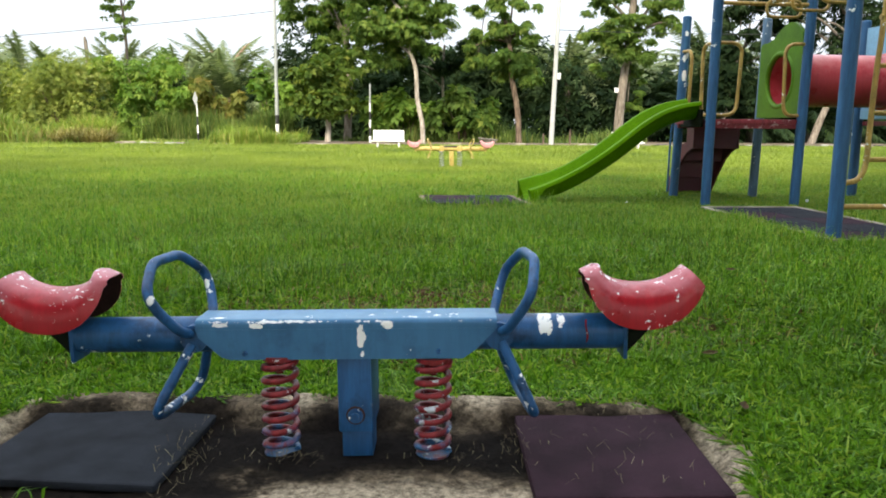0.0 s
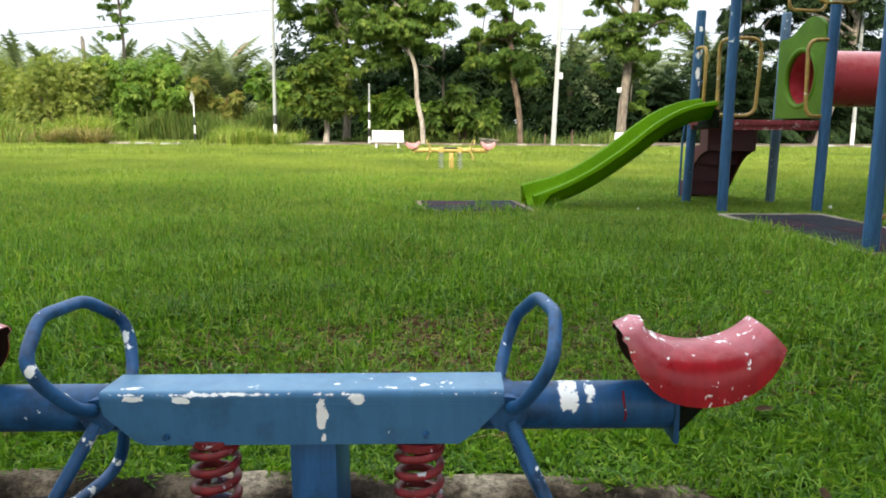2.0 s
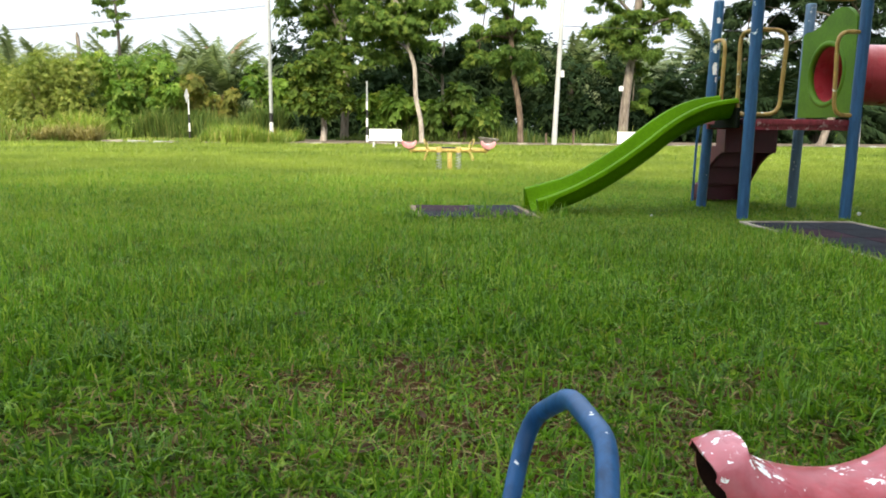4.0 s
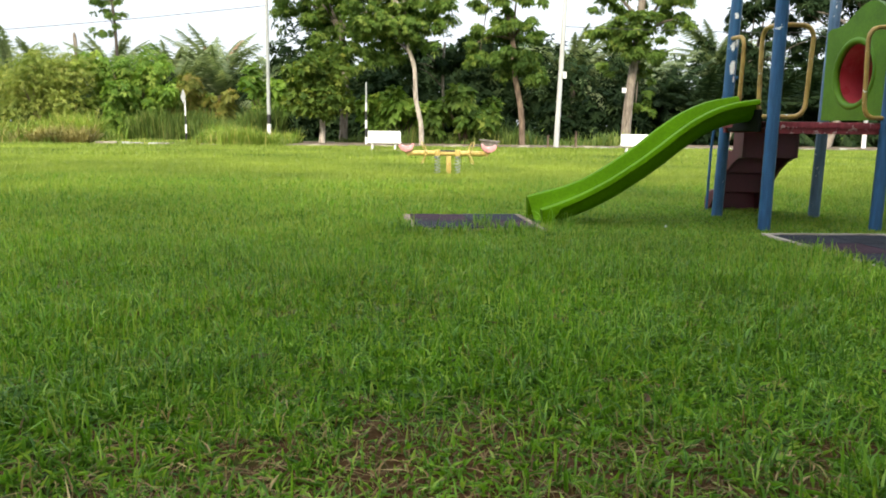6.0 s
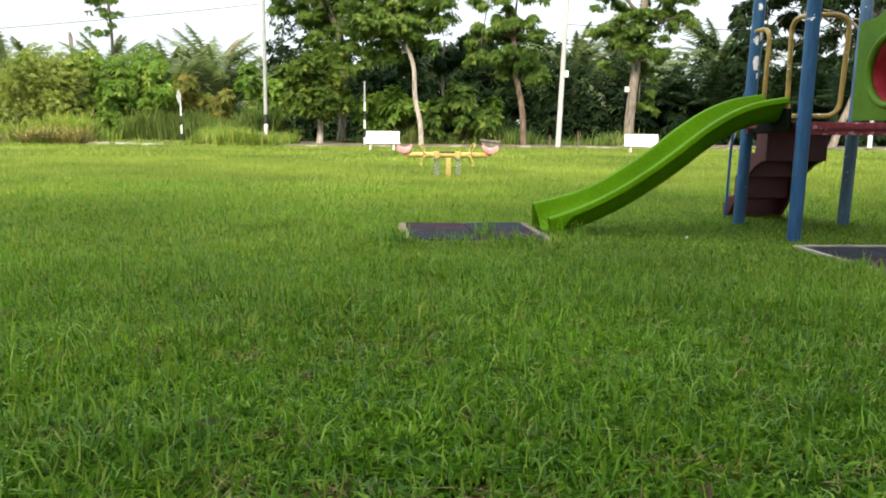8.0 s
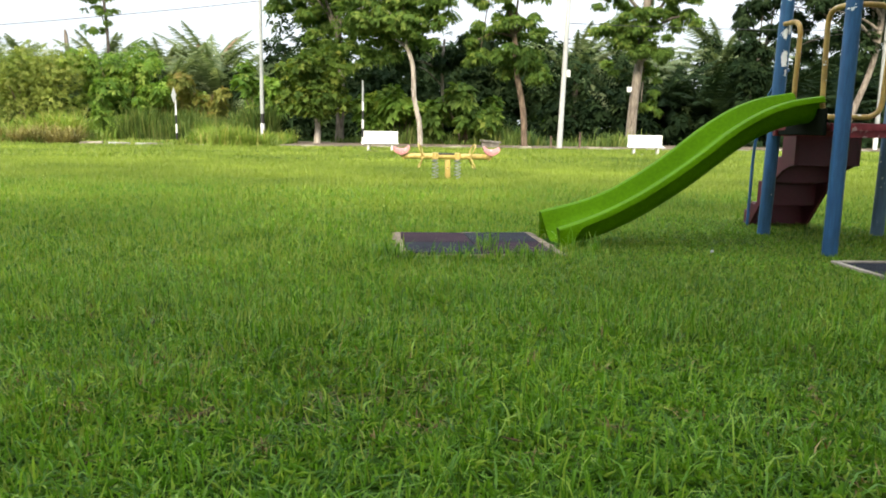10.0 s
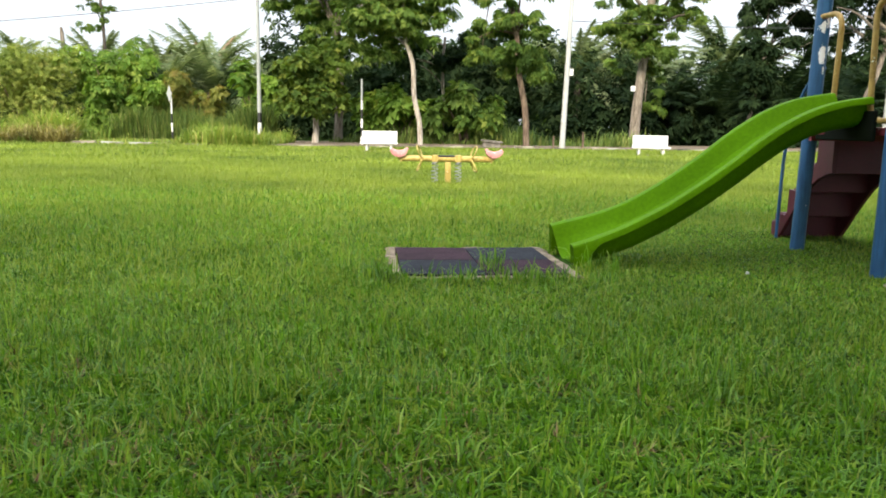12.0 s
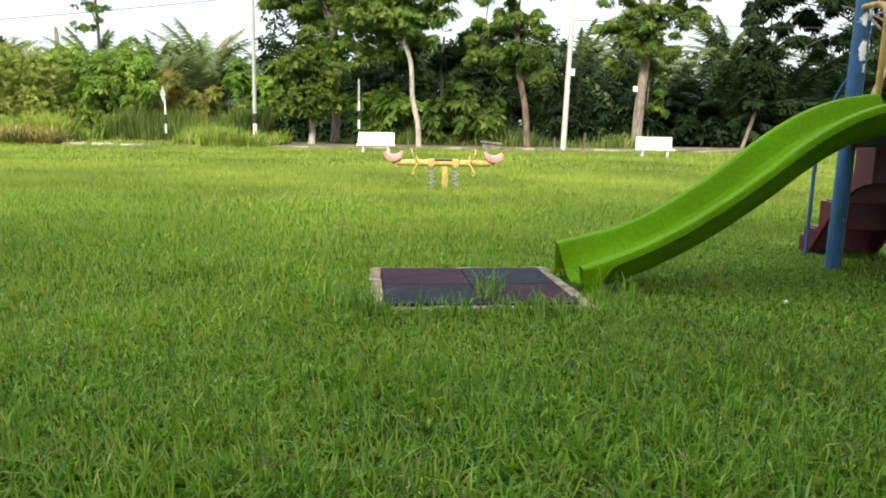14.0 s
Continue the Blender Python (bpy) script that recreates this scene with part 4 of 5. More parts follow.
# the further tower at the tunnel's other end
far_tower = thing("play_tower", tower.matrix_world @ Matrix.Translation((SIDE + 1.37, 0, 0)), "second play tower with blue posts and pale blue panels", "play tower")
for x, y in ((0, 0), (1.075, 0), (0, SIDE), (1.075, SIDE)):
    post(x, y, 2.2, far_tower)
hole_panel(far_tower, Matrix.Translation((0, SIDE / 2, 0)) @ Matrix.Rotation(radians(-90), 4, "Z"), M["sky_panel"], M["sky_panel"], False)
part("deck", box_bm((SIDE - 0.06, SIDE - 0.02, 0.055), (SIDE / 2, SIDE / 2, 0.93), 0.006), M["deck"], far_tower)
part("side_panel", box_bm((0.95, 0.04, 1.1), (SIDE / 2, SIDE, 1.55), 0.01), M["sky_panel"], far_tower)
# unseen panel added to keep light out of the tunnel's far end
part("side_panel", box_bm((0.04, 0.95, 1.1), (SIDE, SIDE / 2, 1.55), 0.01), M["sky_panel"], far_tower)

# the nearer tower's corner with a climbing ladder
near_tower = thing("climbing_frame", Matrix.Translation((3.06, 6.175, 0)) @ Matrix.Rotation(radians(6.37), 4, "Z"), "blue-posted climbing frame with a yellow pipe ladder", "climbing frame")
post(0, 0, 3.0, near_tower, 0.057, 0.007)
post(1.15, 0, 3.0, near_tower, 0.057, 0.007)
auto_smooth(part("ladder_rail", tube_bm(round_path([(0.0, 0, 0.43), (0.22, 0, 0.46), (0.23, 0, 1.2), (0.3, 0, 2.4), (0.0, 0, 2.6)], 0.2, 8), 0.022, 12), M["yellow"], near_tower))
auto_smooth(part("ladder_rail", tube_bm(round_path([(1.15, 0, 0.43), (0.93, 0, 0.46), (0.92, 0, 1.2), (0.85, 0, 2.4), (1.15, 0, 2.6)], 0.2, 8), 0.022, 12), M["yellow"], near_tower))
auto_smooth(part("rung", tube_bm([Vector((0, 0, 0.25)), Vector((1.15, 0, 0.25))], 0.022, 12), M["yellow"], near_tower))
for z in (0.62, 0.98, 1.34, 1.7):
    auto_smooth(part("rung", tube_bm([Vector((0.23, 0, z)), Vector((0.92, 0, z))], 0.02, 12), M["yellow"], near_tower))


# ---- slide ----
def slide_bm():
    """A trough swept down an S curve, with rolled lips and a rounded belly."""
    line = smooth_path([(2.84, 9.3, 1.18), (2.63, 9.295, 1.145), (2.45, 9.29, 1.085), (2.28, 9.285, 0.995), (2.1, 9.28, 0.868), (1.95, 9.275, 0.745), (1.78, 9.27, 0.615), (1.62, 9.265, 0.505), (1.45, 9.26, 0.4), (1.25, 9.262, 0.3), (1.05, 9.275, 0.226), (0.88, 9.29, 0.172)], 4)
    half = [(0.0, -0.122), (0.1, -0.12), (0.15, -0.108), (0.182, -0.07), (0.2, -0.02), (0.215, -0.004), (0.24, 0.0), (0.276, -0.004), (0.284, -0.014), (0.287, -0.042), (0.276, -0.05), (0.228, -0.05), (0.222, -0.094), (0.202, -0.14), (0.16, -0.182), (0.09, -0.21), (0.0, -0.219)]
    sec = [(w, n) for w, n in half] + [(-w, n) for w, n in half[-2:0:-1]]
    bm = bmesh.new()
    rings = []
    n = len(line)
    for i, p in enumerate(line):
        q, o = line[min(i + 1, n - 1)], line[max(i - 1, 0)]
        way = (q - o).normalized()
        side = way.cross(Vector((0, 0, 1))).normalized()
        up = side.cross(way)
        f = float(step(n - 5.5, n - 1.5, float(i)))     # at the outlet the side flanges reach the ground and the floor rolls down
        ring = []
        for k, (w, h) in enumerate(sec):
            co = p + side * w + up * (h + w * (0.09 + 0.07 * float(step(n - 18.0, n - 2.0, float(i)))))      # it leans a little, most at the outlet
            co.x -= 0.22 * w * float(step(n - 12.0, n - 1.0, float(i)))      # and its end is cut askew
            m = min(k, len(sec) - k)
            if m in (9, 10):
                co.z = co.z * (1 - f) - 0.03 * f
            elif m < 5:
                co.z -= 0.085 * f * (1 - (w / 0.21) ** 2)
            elif m > 11:
                co.z = max(co.z, -0.01)
            ring.append(bm.verts.new(co))
        rings.append(ring)
    k = len(sec)
    for a, b in zip(rings, rings[1:]):
        for i in range(k):
            bm.faces.new((a[i], a[(i + 1) % k], b[(i + 1) % k], b[i]))
    bm.faces.new(rings[0])
    bm.faces.new(rings[-1][::-1])
    return bm


sl = thing("slide", Matrix(), "bright green plastic slide running down from the tower deck", "slide")
auto_smooth(part("chute", slide_bm(), M["slide"], sl), 32)
# plate blackened to paint the shade below the slide's top end
part("top_flange", box_bm((0.03, 0.8, 0.2), (2.845, 9.36, 0.965), 0.01), M["deep_shade"], sl, "flange under the slide's top, coloured black for its deep shade")


# ---- moulded stair behind the deck ----
stair = thing("stair", Matrix.Translation((3.075, 9.93, 0)) @ Matrix.Rotation(radians(6.37), 4, "Z"), "maroon moulded stair up to the deck, dark underneath", "stair")
RISE, RUN, W = 0.225, 0.19, 0.57
steps = [(0.0, 0.88), (0.21, 0.88)]
yy, zz = 0.21, 0.88
for k in range(4):
    zz -= RISE
    steps += [(yy + 0.005, zz + 0.03), (yy + 0.03, zz)]
    yy += RUN
    steps += [(yy, zz)]
under = [(0.97, -0.03), (0.74, -0.03), (0.63, 0.1), (0.47, 0.3), (0.33, 0.45), (0.19, 0.545), (0.08, 0.59), (0.0, 0.605)]
for x in (0.0, W):
    o = plate_bm(steps + under, 0.03, Matrix.Translation((x, 0, 0)) @ Matrix.Rotation(radians(90), 4, "Z"))
    part("stringer", o, M["stair"], stair)
zz, yy = 0.88, 0.21
for k in range(4):
    zz -= RISE
    part("riser", box_bm((W - 0.034, 0.022, RISE), (W / 2, yy, zz + RISE / 2), 0.004), M["stair"], stair)
    part("tread", box_bm((W - 0.034, RUN - 0.026, 0.025), (W / 2, yy + RUN / 2, zz), 0.006), M["stair"], stair)
    yy += RUN
part("landing", box_bm((W - 0.034, 0.2, 0.025), (W / 2, 0.115, 0.866), 0.005), M["stair"], stair)
part("back_panel", box_bm((W - 0.034, 0.02, 0.27), (W / 2, 0.012, 0.735), 0.004), M["stair"], stair)
part("foot_block", box_bm((W - 0.05, 0.12, 0.17), (W / 2, 0.86, 0.045), 0.02), M["stair"], stair, "maroon moulded foot of the stair")
auto_smooth(part("handrail", tube_bm(round_path([(-0.06, 0.66, -0.03), (-0.06, 0.64, 0.85), (-0.06, 0.4, 1.3), (-0.05, 0.16, 1.42)], 0.3, 8), 0.014, 10), M["blue_post"], stair, "thin blue handrail"))

# ---- rubber matting by the tower ----
floor_mat = thing("rubber_matting", Matrix.Translation((3.38, 7.25, 0)) @ Matrix.Rotation(radians(5), 4, "Z"), "dark rubber tile matting with a pale concrete edge", "rubber mat")
for ix in range(2):
    for iy in range(5):
        tile("tile", (0.496, 0.476, 0.03), 0.03, ((ix - 0.5) * 0.5, (iy - 2) * 0.48, -0.018), 0, M["rubber" if (ix + iy) % 3 else "rubber_red"], floor_mat)
for dx, dy, sx, sy in ((-0.525, 0, 0.04, 2.52), (0.525, 0, 0.04, 2.52), (0, 1.235, 1.01, 0.05), (0, -1.235, 1.01, 0.05)):
    part("edging", box_bm((sx, sy, 0.07), (dx, dy, -0.016), 0.008), M["conc"], floor_mat)
tagged(part("paving_slab", box_bm((0.36, 0.2, 0.05), (3.0, 11.2, -0.028), 0.01), M["border"], None), "grey concrete slab sunk in the grass by the stair", "slab")


# ---- benches ----
def bench(at, turn):
    """A white concrete bench with a slab back, a slab seat and two legs."""
    b = thing("bench", Matrix.Translation(at) @ Matrix.Rotation(radians(turn), 4, "Z"), "white painted park bench with a solid slab back", "bench", "white benches")
    back = box_bm((1.22, 0.06, 0.46), (0, 0.0, 0.48), 0.015, Matrix.Rotation(radians(-6), 4, "X"))
    part("backrest", back, M["white"], b)
    part("seat", box_bm((1.3, 0.36, 0.05), (0, -0.2, 0.29), 0.015), M["white"], b)
    for x in (-0.42, 0.42):
        part("leg", box_bm((0.07, 0.3, 0.32), (x, -0.16, 0.12), 0.012), M["white"], b)
    part("plinth", box_bm((1.25, 0.5, 0.06), (0, -0.2, 0.0), 0.01), M["conc"], b)
    return b


bench((-2.53, 31.0, -0.02), 0)
bench((6.97, 31.5, -0.02), -3)


# ---- poles and signs ----
def pole(name, at, top, r, mat, label, bands=(), lean=0.0, box_z=None):
    p = thing(name, Matrix.Translation(at), label, "pole")
    segs, z = [], -0.2
    for h, m in bands:
        segs.append((z, h, m))
        z = h
    segs.append((z, top, mat))
    for z0, z1, m in segs:
        ra, rb = (r * (1 - 0.35 * max(z, 0) / top) for z in (z0, z1))
        auto_smooth(part("shaft", tube_bm([Vector((lean * z0, 0, z0)), Vector((lean * z1, 0, z1))], [ra, rb], 14), m, p))
    if box_z:
        part("junction_box", box_bm((0.16, 0.14, 0.3), (lean * box_z + r + 0.06, -0.02, box_z), 0.015), M["white"], p, "small white box")
    return p


pole("lamp_pole", (-8.97, 40, 0), 9.0, 0.1, M["grey_pole"], "tall grey pole with a white and black foot band", ((0.9, M["white"]), (1.35, M["black"])))
pole("lamp_pole", (4.82, 38.5, 0), 9.5, 0.125, M["pole"], "tall white painted concrete pole, slightly leaning", lean=0.028, box_z=3.3)
pole("lamp_pole", (22.93, 46, 0), 9.0, 0.12, M["grey_pole"], "tall grey pole with a white painted foot beyond the kerb", ((1.25, M["white"]),))
BAND = [(0.4 + 0.42 * k, M["white"] if k % 2 else M["black"]) for k in range(4)]
sign = pole("road_sign", (-13.05, 40, 0), 2.0, 0.048, M["white"], "black and white banded post with a diamond plate", BAND)
sg = plate_bm([(0, -0.38), (0.12, 0), (0, 0.38), (-0.12, 0)], 0.03, Matrix.Translation((-0.06, -0.06, 2.15)) @ Matrix.Rotation(radians(8), 4, "Z"))
part("sign_plate", sg, M["grey_pole"], sign, "grey back of a diamond sign")
pole("marker_post", (-4.12, 39, 0), 2.9, 0.06, M["grey_pole"], "slim black and white banded post", [(0.35 + 0.4 * k, M["black"] if k % 2 else M["white"]) for k in range(5)])
for x, y, h in ((5.75, 38.6, 0.75), (-20.3, 39.0, 0.5), (4.4, 38.2, 0.55)):
    pole("stump_post", (x, y, 0), h, 0.06, M["bark_brown"], "short weathered wooden stake at the lawn edge")


def cable(a, b, sag):
    a, b = Vector(a), Vector(b)
    pts = [a.lerp(b, k / 24) - Vector((0, 0, sag * 4 * (k / 24) * (1 - k / 24))) for k in range(25)]
    tagged(part("overhead_cable", tube_bm(pts, 0.015, 6), M["black"], None), "thin black overhead cable hanging between poles", "cable")


cable((-45, 44, 4.45), (-9.1, 40.1, 6.47), 0.35)
cable((-9.1, 40.1, 7.05), (4.95, 38.6, 7.4), 0.15)
cable((4.9, 38.7, 5.5), (30, 46, 6.6), 0.25)

# concrete trough beyond the lawn
trough = thing("concrete_box", Matrix.Translation((1.68, 38.3, -0.2)), "low grey concrete box with a slab lid", "concrete box")
part("body", box_bm((0.75, 0.6, 0.45), (0, 0, 0.2), 0.02), M["trough"], trough)
part("lid", box_bm((0.95, 0.75, 0.08), (0.02, 0, 0.46), 0.015, Matrix.Rotation(radians(5), 4, "Y")), M["trough"], trough)


# ---- kerb and road ----
road_v = [(-80, kerb_y(-80) + 0.1, 0.02), (80, kerb_y(80) + 0.1, 0.02), (80, kerb_y(80) + 9, 0.02), (-80, kerb_y(-80) + 9, 0.02)]
road = sheet("verge", np.array(road_v), [0, 1, 2, 3], M["litter"], [4])
tagged(road, "bare brown earth verge with leaf litter beyond the lawn", "verge", kind="structure")
kerb = thing("kerb", Matrix(), "worn kerb of black and white painted stones", "kerb", kind="structure")
kerb_mesh = {}
rk = random.Random(4)
for i in range(76):
    x = -38 + i * 1.0
    painted = abs(x + 12.5) < 1.2                # one run of stones still keeps its white paint
    if not painted and rk.random() < (0.9 if x < -14 else 0.55 if x < 9 else 0.12):
        continue
    col = "white" if painted or (i % 2 and x > 6) else "black" if x > 6 else "bare"
    if col not in kerb_mesh:
        bm = box_bm((0.82, 0.18, 0.22), (0, 0, -0.02), 0.03)
        o = part("kerb_stone", bm, M["kerb_white" if col == "white" else "kerb_black" if col == "black" else "conc"], kerb)
        kerb_mesh[col] = o.data
    else:
        o = new("kerb_stone", kerb_mesh[col])
        o.parent = kerb
    o.matrix_local = pose(x, kerb_y(x), rk.uniform(-0.04, 0.03), rk.uniform(-3, 3), rk.uniform(-3, 3), 11.3 + rk.uniform(-5, 5))


# ---- vegetation ----
def sprays(r, n, blobs, size, per=9, aspect=0.42, droop=0.5, shell=0.6, lift=0.6):
    """n sprays through a set of blobs (x, y, z, rx, ry, rz): each is a twig end with `per` drooping leaves round it."""
    blobs = np.array(blobs, float)
    area = (blobs[:, 3] * blobs[:, 4] * blobs[:, 5]) ** 0.7
    k = r.choice(len(blobs), n, p=area / area.sum())
    d = r.normal(size=(n, 3))
    d[:, 2] += 0.25
    d /= np.linalg.norm(d, axis=1)[:, None]
    c = blobs[k, :3] + d * blobs[k, 3:] * r.uniform(shell, 1.0, n)[:, None]
    up = d * np.array([0.8, 0.8, 0.45]) + np.array([0, 0, lift]) + r.normal(0, 0.22, (n, 3))
    up /= np.linalg.norm(up, axis=1)[:, None]
    a = np.cross(up, r.normal(size=(n, 3)))
    a /= np.linalg.norm(a, axis=1)[:, None]
    b = np.cross(up, a)
    th = (np.arange(per) * 2.4)[None] + r.uniform(0, 6.28, (n, 1)) + r.normal(0, 0.3, (n, per))
    rise = r.uniform(-0.15, 0.75, (n, per))
    way = (a[:, None] * np.cos(th)[..., None] + b[:, None] * np.sin(th)[..., None]) * np.sqrt(1 - 0.5 * rise ** 2)[..., None] + up[:, None] * rise[..., None]
    side = np.cross(way, up[:, None])
    side /= np.linalg.norm(side, axis=2)[..., None] + 1e-9
    s = (size * r.uniform(0.65, 1.3, (n, 1)) * r.uniform(0.7, 1.2, (n, per)))[..., None]
    down = np.array([0, 0, 1.0])
    mid = c[:, None] + way * s * 0.55 - down * s * 0.06 * droop
    tip = c[:, None] + way * s - down * s * 0.55 * droop
    w = s * aspect * 0.5
    v = np.concatenate((c[:, None], np.stack((mid + side * w, tip, mid - side * w), 2).reshape(n, per * 3, 3)), 1)
    one = np.array([[0, 1 + 3 * i, 2 + 3 * i, 0, 2 + 3 * i, 3 + 3 * i] for i in range(per)]).ravel()
    f = (np.arange(n)[:, None] * (1 + 3 * per) + one[None]).ravel()
    return v.reshape(-1, 3), f, np.full(2 * per * n, 3)


def crown_of(name, runs, mat, parent=None):
    v, f, s = gather(runs)
    o = sheet(name, v, f, mat, s)
    if parent:
        o.parent = parent
    return o


def lumps(r, cx, cy, cz, rx, ry, rz, n, part_size=0.45):
    """Uneven lumps that together fill one crown."""
    out = []
    if part_size < 0.4 and rx > 2.3:      # open crowns are many small sprays
        n, part_size = n * 3, part_size * 0.55
    for _ in range(n):
        d = r.normal(size=3)
        d /= np.linalg.norm(d)
        q = r.uniform(0.25, 1.05)
        s = part_size * r.uniform(0.6, 1.25)
        out.append((cx + d[0] * rx * q, cy + d[1] * ry * q, cz + d[2] * rz * q, rx * s, ry * s, rz * s))
    return out


def spread_lumps(r, x, y, z, n, s):
    """Small uneven lumps scattered through the stretch x, y, z of an open crown."""
    return [(r.uniform(*x), r.uniform(*y), r.uniform(*z), s * r.uniform(0.7, 1.5), s * r.uniform(0.7, 1.3), s * r.uniform(0.45, 0.8)) for _ in range(n)]


def tree(name, at, trunk, r0, r1, blobs, n, size, leaf, bark, label, seed, limbs=6, droop=0.5, aspect=0.5, shell=0.45):
    """A tapered bent trunk, limbs reaching into the crown, and a crown of many leaves."""
    r = np.random.default_rng(seed)
    t = thing(name, Matrix.Translation(at), label, "tree")
    path = smooth_path(trunk, 6)
    m = len(path)
    bm = tube_bm(path, [(r0 * (1.35 if i == 0 else 1) * (1 - i / (m - 1)) + r1 * i / (m - 1)) for i in range(m)], 10)
    for k in range(limbs):
        b = blobs[int(r.integers(0, len(blobs)))]
        e = Vector(b[:3])
        high = [q for q in path if q.z < e.z + 0.3 and q.z > path[-1].z * 0.5] or path[-1:]
        s = high[int(r.integers(0, len(high)))]
        mid = s.lerp(e, 0.5) + Vector((0, 0, 0.25 * (e - s).length * 0.5))
        tube_bm(smooth_path([s, mid, e], 4), [r1 * (0.75 - 0.6 * i / 8) for i in range(9)], 6, bm=bm)
    auto_smooth(part("trunk", bm, bark, t), 60)
    crown_of("crown", [sprays(r, n, blobs, size, 7, aspect, droop, shell)], leaf, t)
    return t


def shrub(at, rx, ry, h, n, size, leaf, label, seed, count=16, aspect=0.42, per=9, lump=0.34):
    r = np.random.default_rng(seed)
    t = thing("shrub", Matrix.Translation(at), label, "shrub")
    bm = bmesh.new()
    for k in range(5):
        e = Vector((r.uniform(-0.5, 0.5) * rx, r.uniform(-0.5, 0.5) * ry, h * r.uniform(0.5, 0.8)))
        tube_bm(smooth_path([(0.1 * k - 0.2, 0, -0.1), (e.x * 0.4, e.y * 0.4, h * 0.3), e], 4), [0.07 - 0.006 * i for i in range(9)], 6, bm=bm)
    part("stems", bm, M["bark_brown"], t)
    crown_of("foliage", [sprays(r, n, lumps(r, 0, 0, h * 0.5, rx, ry, h * 0.52, count, lump), size, per, aspect, 0.6, 0.42)], leaf, t)
    return t


def palm(at, h, fronds, length, seed, label="oil palm with arching grey-green fronds, paled for haze", dry=False, leaf="hazy_frond"):
    r = np.random.default_rng(seed)
    t = thing("palm_tree", Matrix.Translation(at), label, "palm tree")
    auto_smooth(part("trunk", tube_bm([Vector((0, 0, -0.1)), Vector((0.05, 0, h * 0.5)), Vector((0, 0, h))], [0.32, 0.27, 0.22], 10), M["bark_dark"], t), 60)

    def spray(elevations, name, mat, length=length):
        V = []
        for k, el in enumerate(elevations):
            a = 2 * np.pi * (k * 0.382 + r.uniform(-0.06, 0.06))
            L = length * r.uniform(0.8, 1.12)
            m = 60
            s = np.linspace(0, 1, m)
            px = L * (np.cos(el) * s + 0.35 * np.sin(el) * s ** 2.4)
            pz = L * (np.sin(el) * s - (0.1 + 0.42 * np.cos(el)) * s ** 2.4) + h
            c = np.stack((np.cos(a) * px, np.sin(a) * px, pz), -1)
            way = np.gradient(c, axis=0)
            way /= np.linalg.norm(way, axis=1)[:, None]
            flat = np.array([-np.sin(a), np.cos(a), 0.0])
            wide = 0.05 * (1 - 0.7 * s)[:, None]
            rib = np.stack((c[:-1] - flat * wide[:-1], c[:-1] + flat * wide[:-1], c[1:]), 1)
            V.append(rib.reshape(-1, 3))
            ll = L * 0.2 * np.sin(np.pi * np.clip(s * 0.86 + 0.12, 0, 1)) ** 0.7 * (s > 0.14)
            for sg in (-1, 1):
                way_out = flat * sg * 0.72 + way * 0.6 + r.normal(0, 0.07, (m, 3))
                tip = c + way_out * ll[:, None] - np.array([0, 0, 1.0]) * (ll * r.uniform(0.3, 0.6, m))[:, None]
                v = np.stack((c - way * 0.06, c + way * 0.06, tip), 1)
                V.append(v.reshape(-1, 3))
        V = np.concatenate(V)
        o = sheet(name, V, np.arange(len(V)), mat, np.full(len(V) // 3, 3))
        o.parent = t

    spray(np.concatenate((r.uniform(0.55, 1.4, fronds * 2 // 3), r.uniform(-0.1, 0.55, fronds - fronds * 2 // 3))), "crown", M[leaf])
    if dry:
        spray(np.array([1.5, 1.56, 1.53]), "dry_frond", M["dry_frond"], length * 0.78)
    return t


R = np.random.default_rng(11)
# shrubs along the lane, from the open end towards the wood
shrub((-25.5, 42.5, 0), 2.6, 1.8, 4.3, 4200, 0.15, M["leaf_olive"], "large olive green shrub with fine leaves", 21, 26, 0.3, 7, 0.42)
shrub((-21.3, 42.0, 0), 3.0, 2.0, 4.8, 5600, 0.15, M["leaf_olive"], "tall olive green shrub with fine leaves", 22, 30, 0.3, 7, 0.42)
shrub((-16.5, 42.3, 0), 2.7, 1.8, 4.9, 2900, 0.24, M["leaf_bright"], "bright green leafy shrub", 23, 26, 0.34, 8, 0.36)
shrub((-12.8, 43.0, 0), 1.9, 1.3, 3.2, 1200, 0.2, M["leaf_rust"], "rust-tinged shrub beside the lane", 24, 18, 0.34, 9, 0.32)
shrub((-9.8, 42.6, 0), 1.5, 1.3, 3.9, 420, 0.36, M["leaf_bright"], "bright green shrub with large leaves", 25, 14, 0.55, 8)
shrub((-13.8, 44.5, 0), 2.4, 1.2, 2.6, 600, 0.27, M["leaf_mid"], "green shrub behind a road sign", 26)
shrub((-2.6, 43.0, 0), 2.2, 1.2, 3.2, 420, 0.46, M["leaf_bright"], "broad-leaved green shrub under the trees", 27, 14, 0.55, 8)
shrub((0.5, 42.5, 0), 1.6, 1.2, 2.9, 420, 0.38, M["leaf_mid"], "broad-leaved shrub under the trees", 28, 12, 0.55, 8)

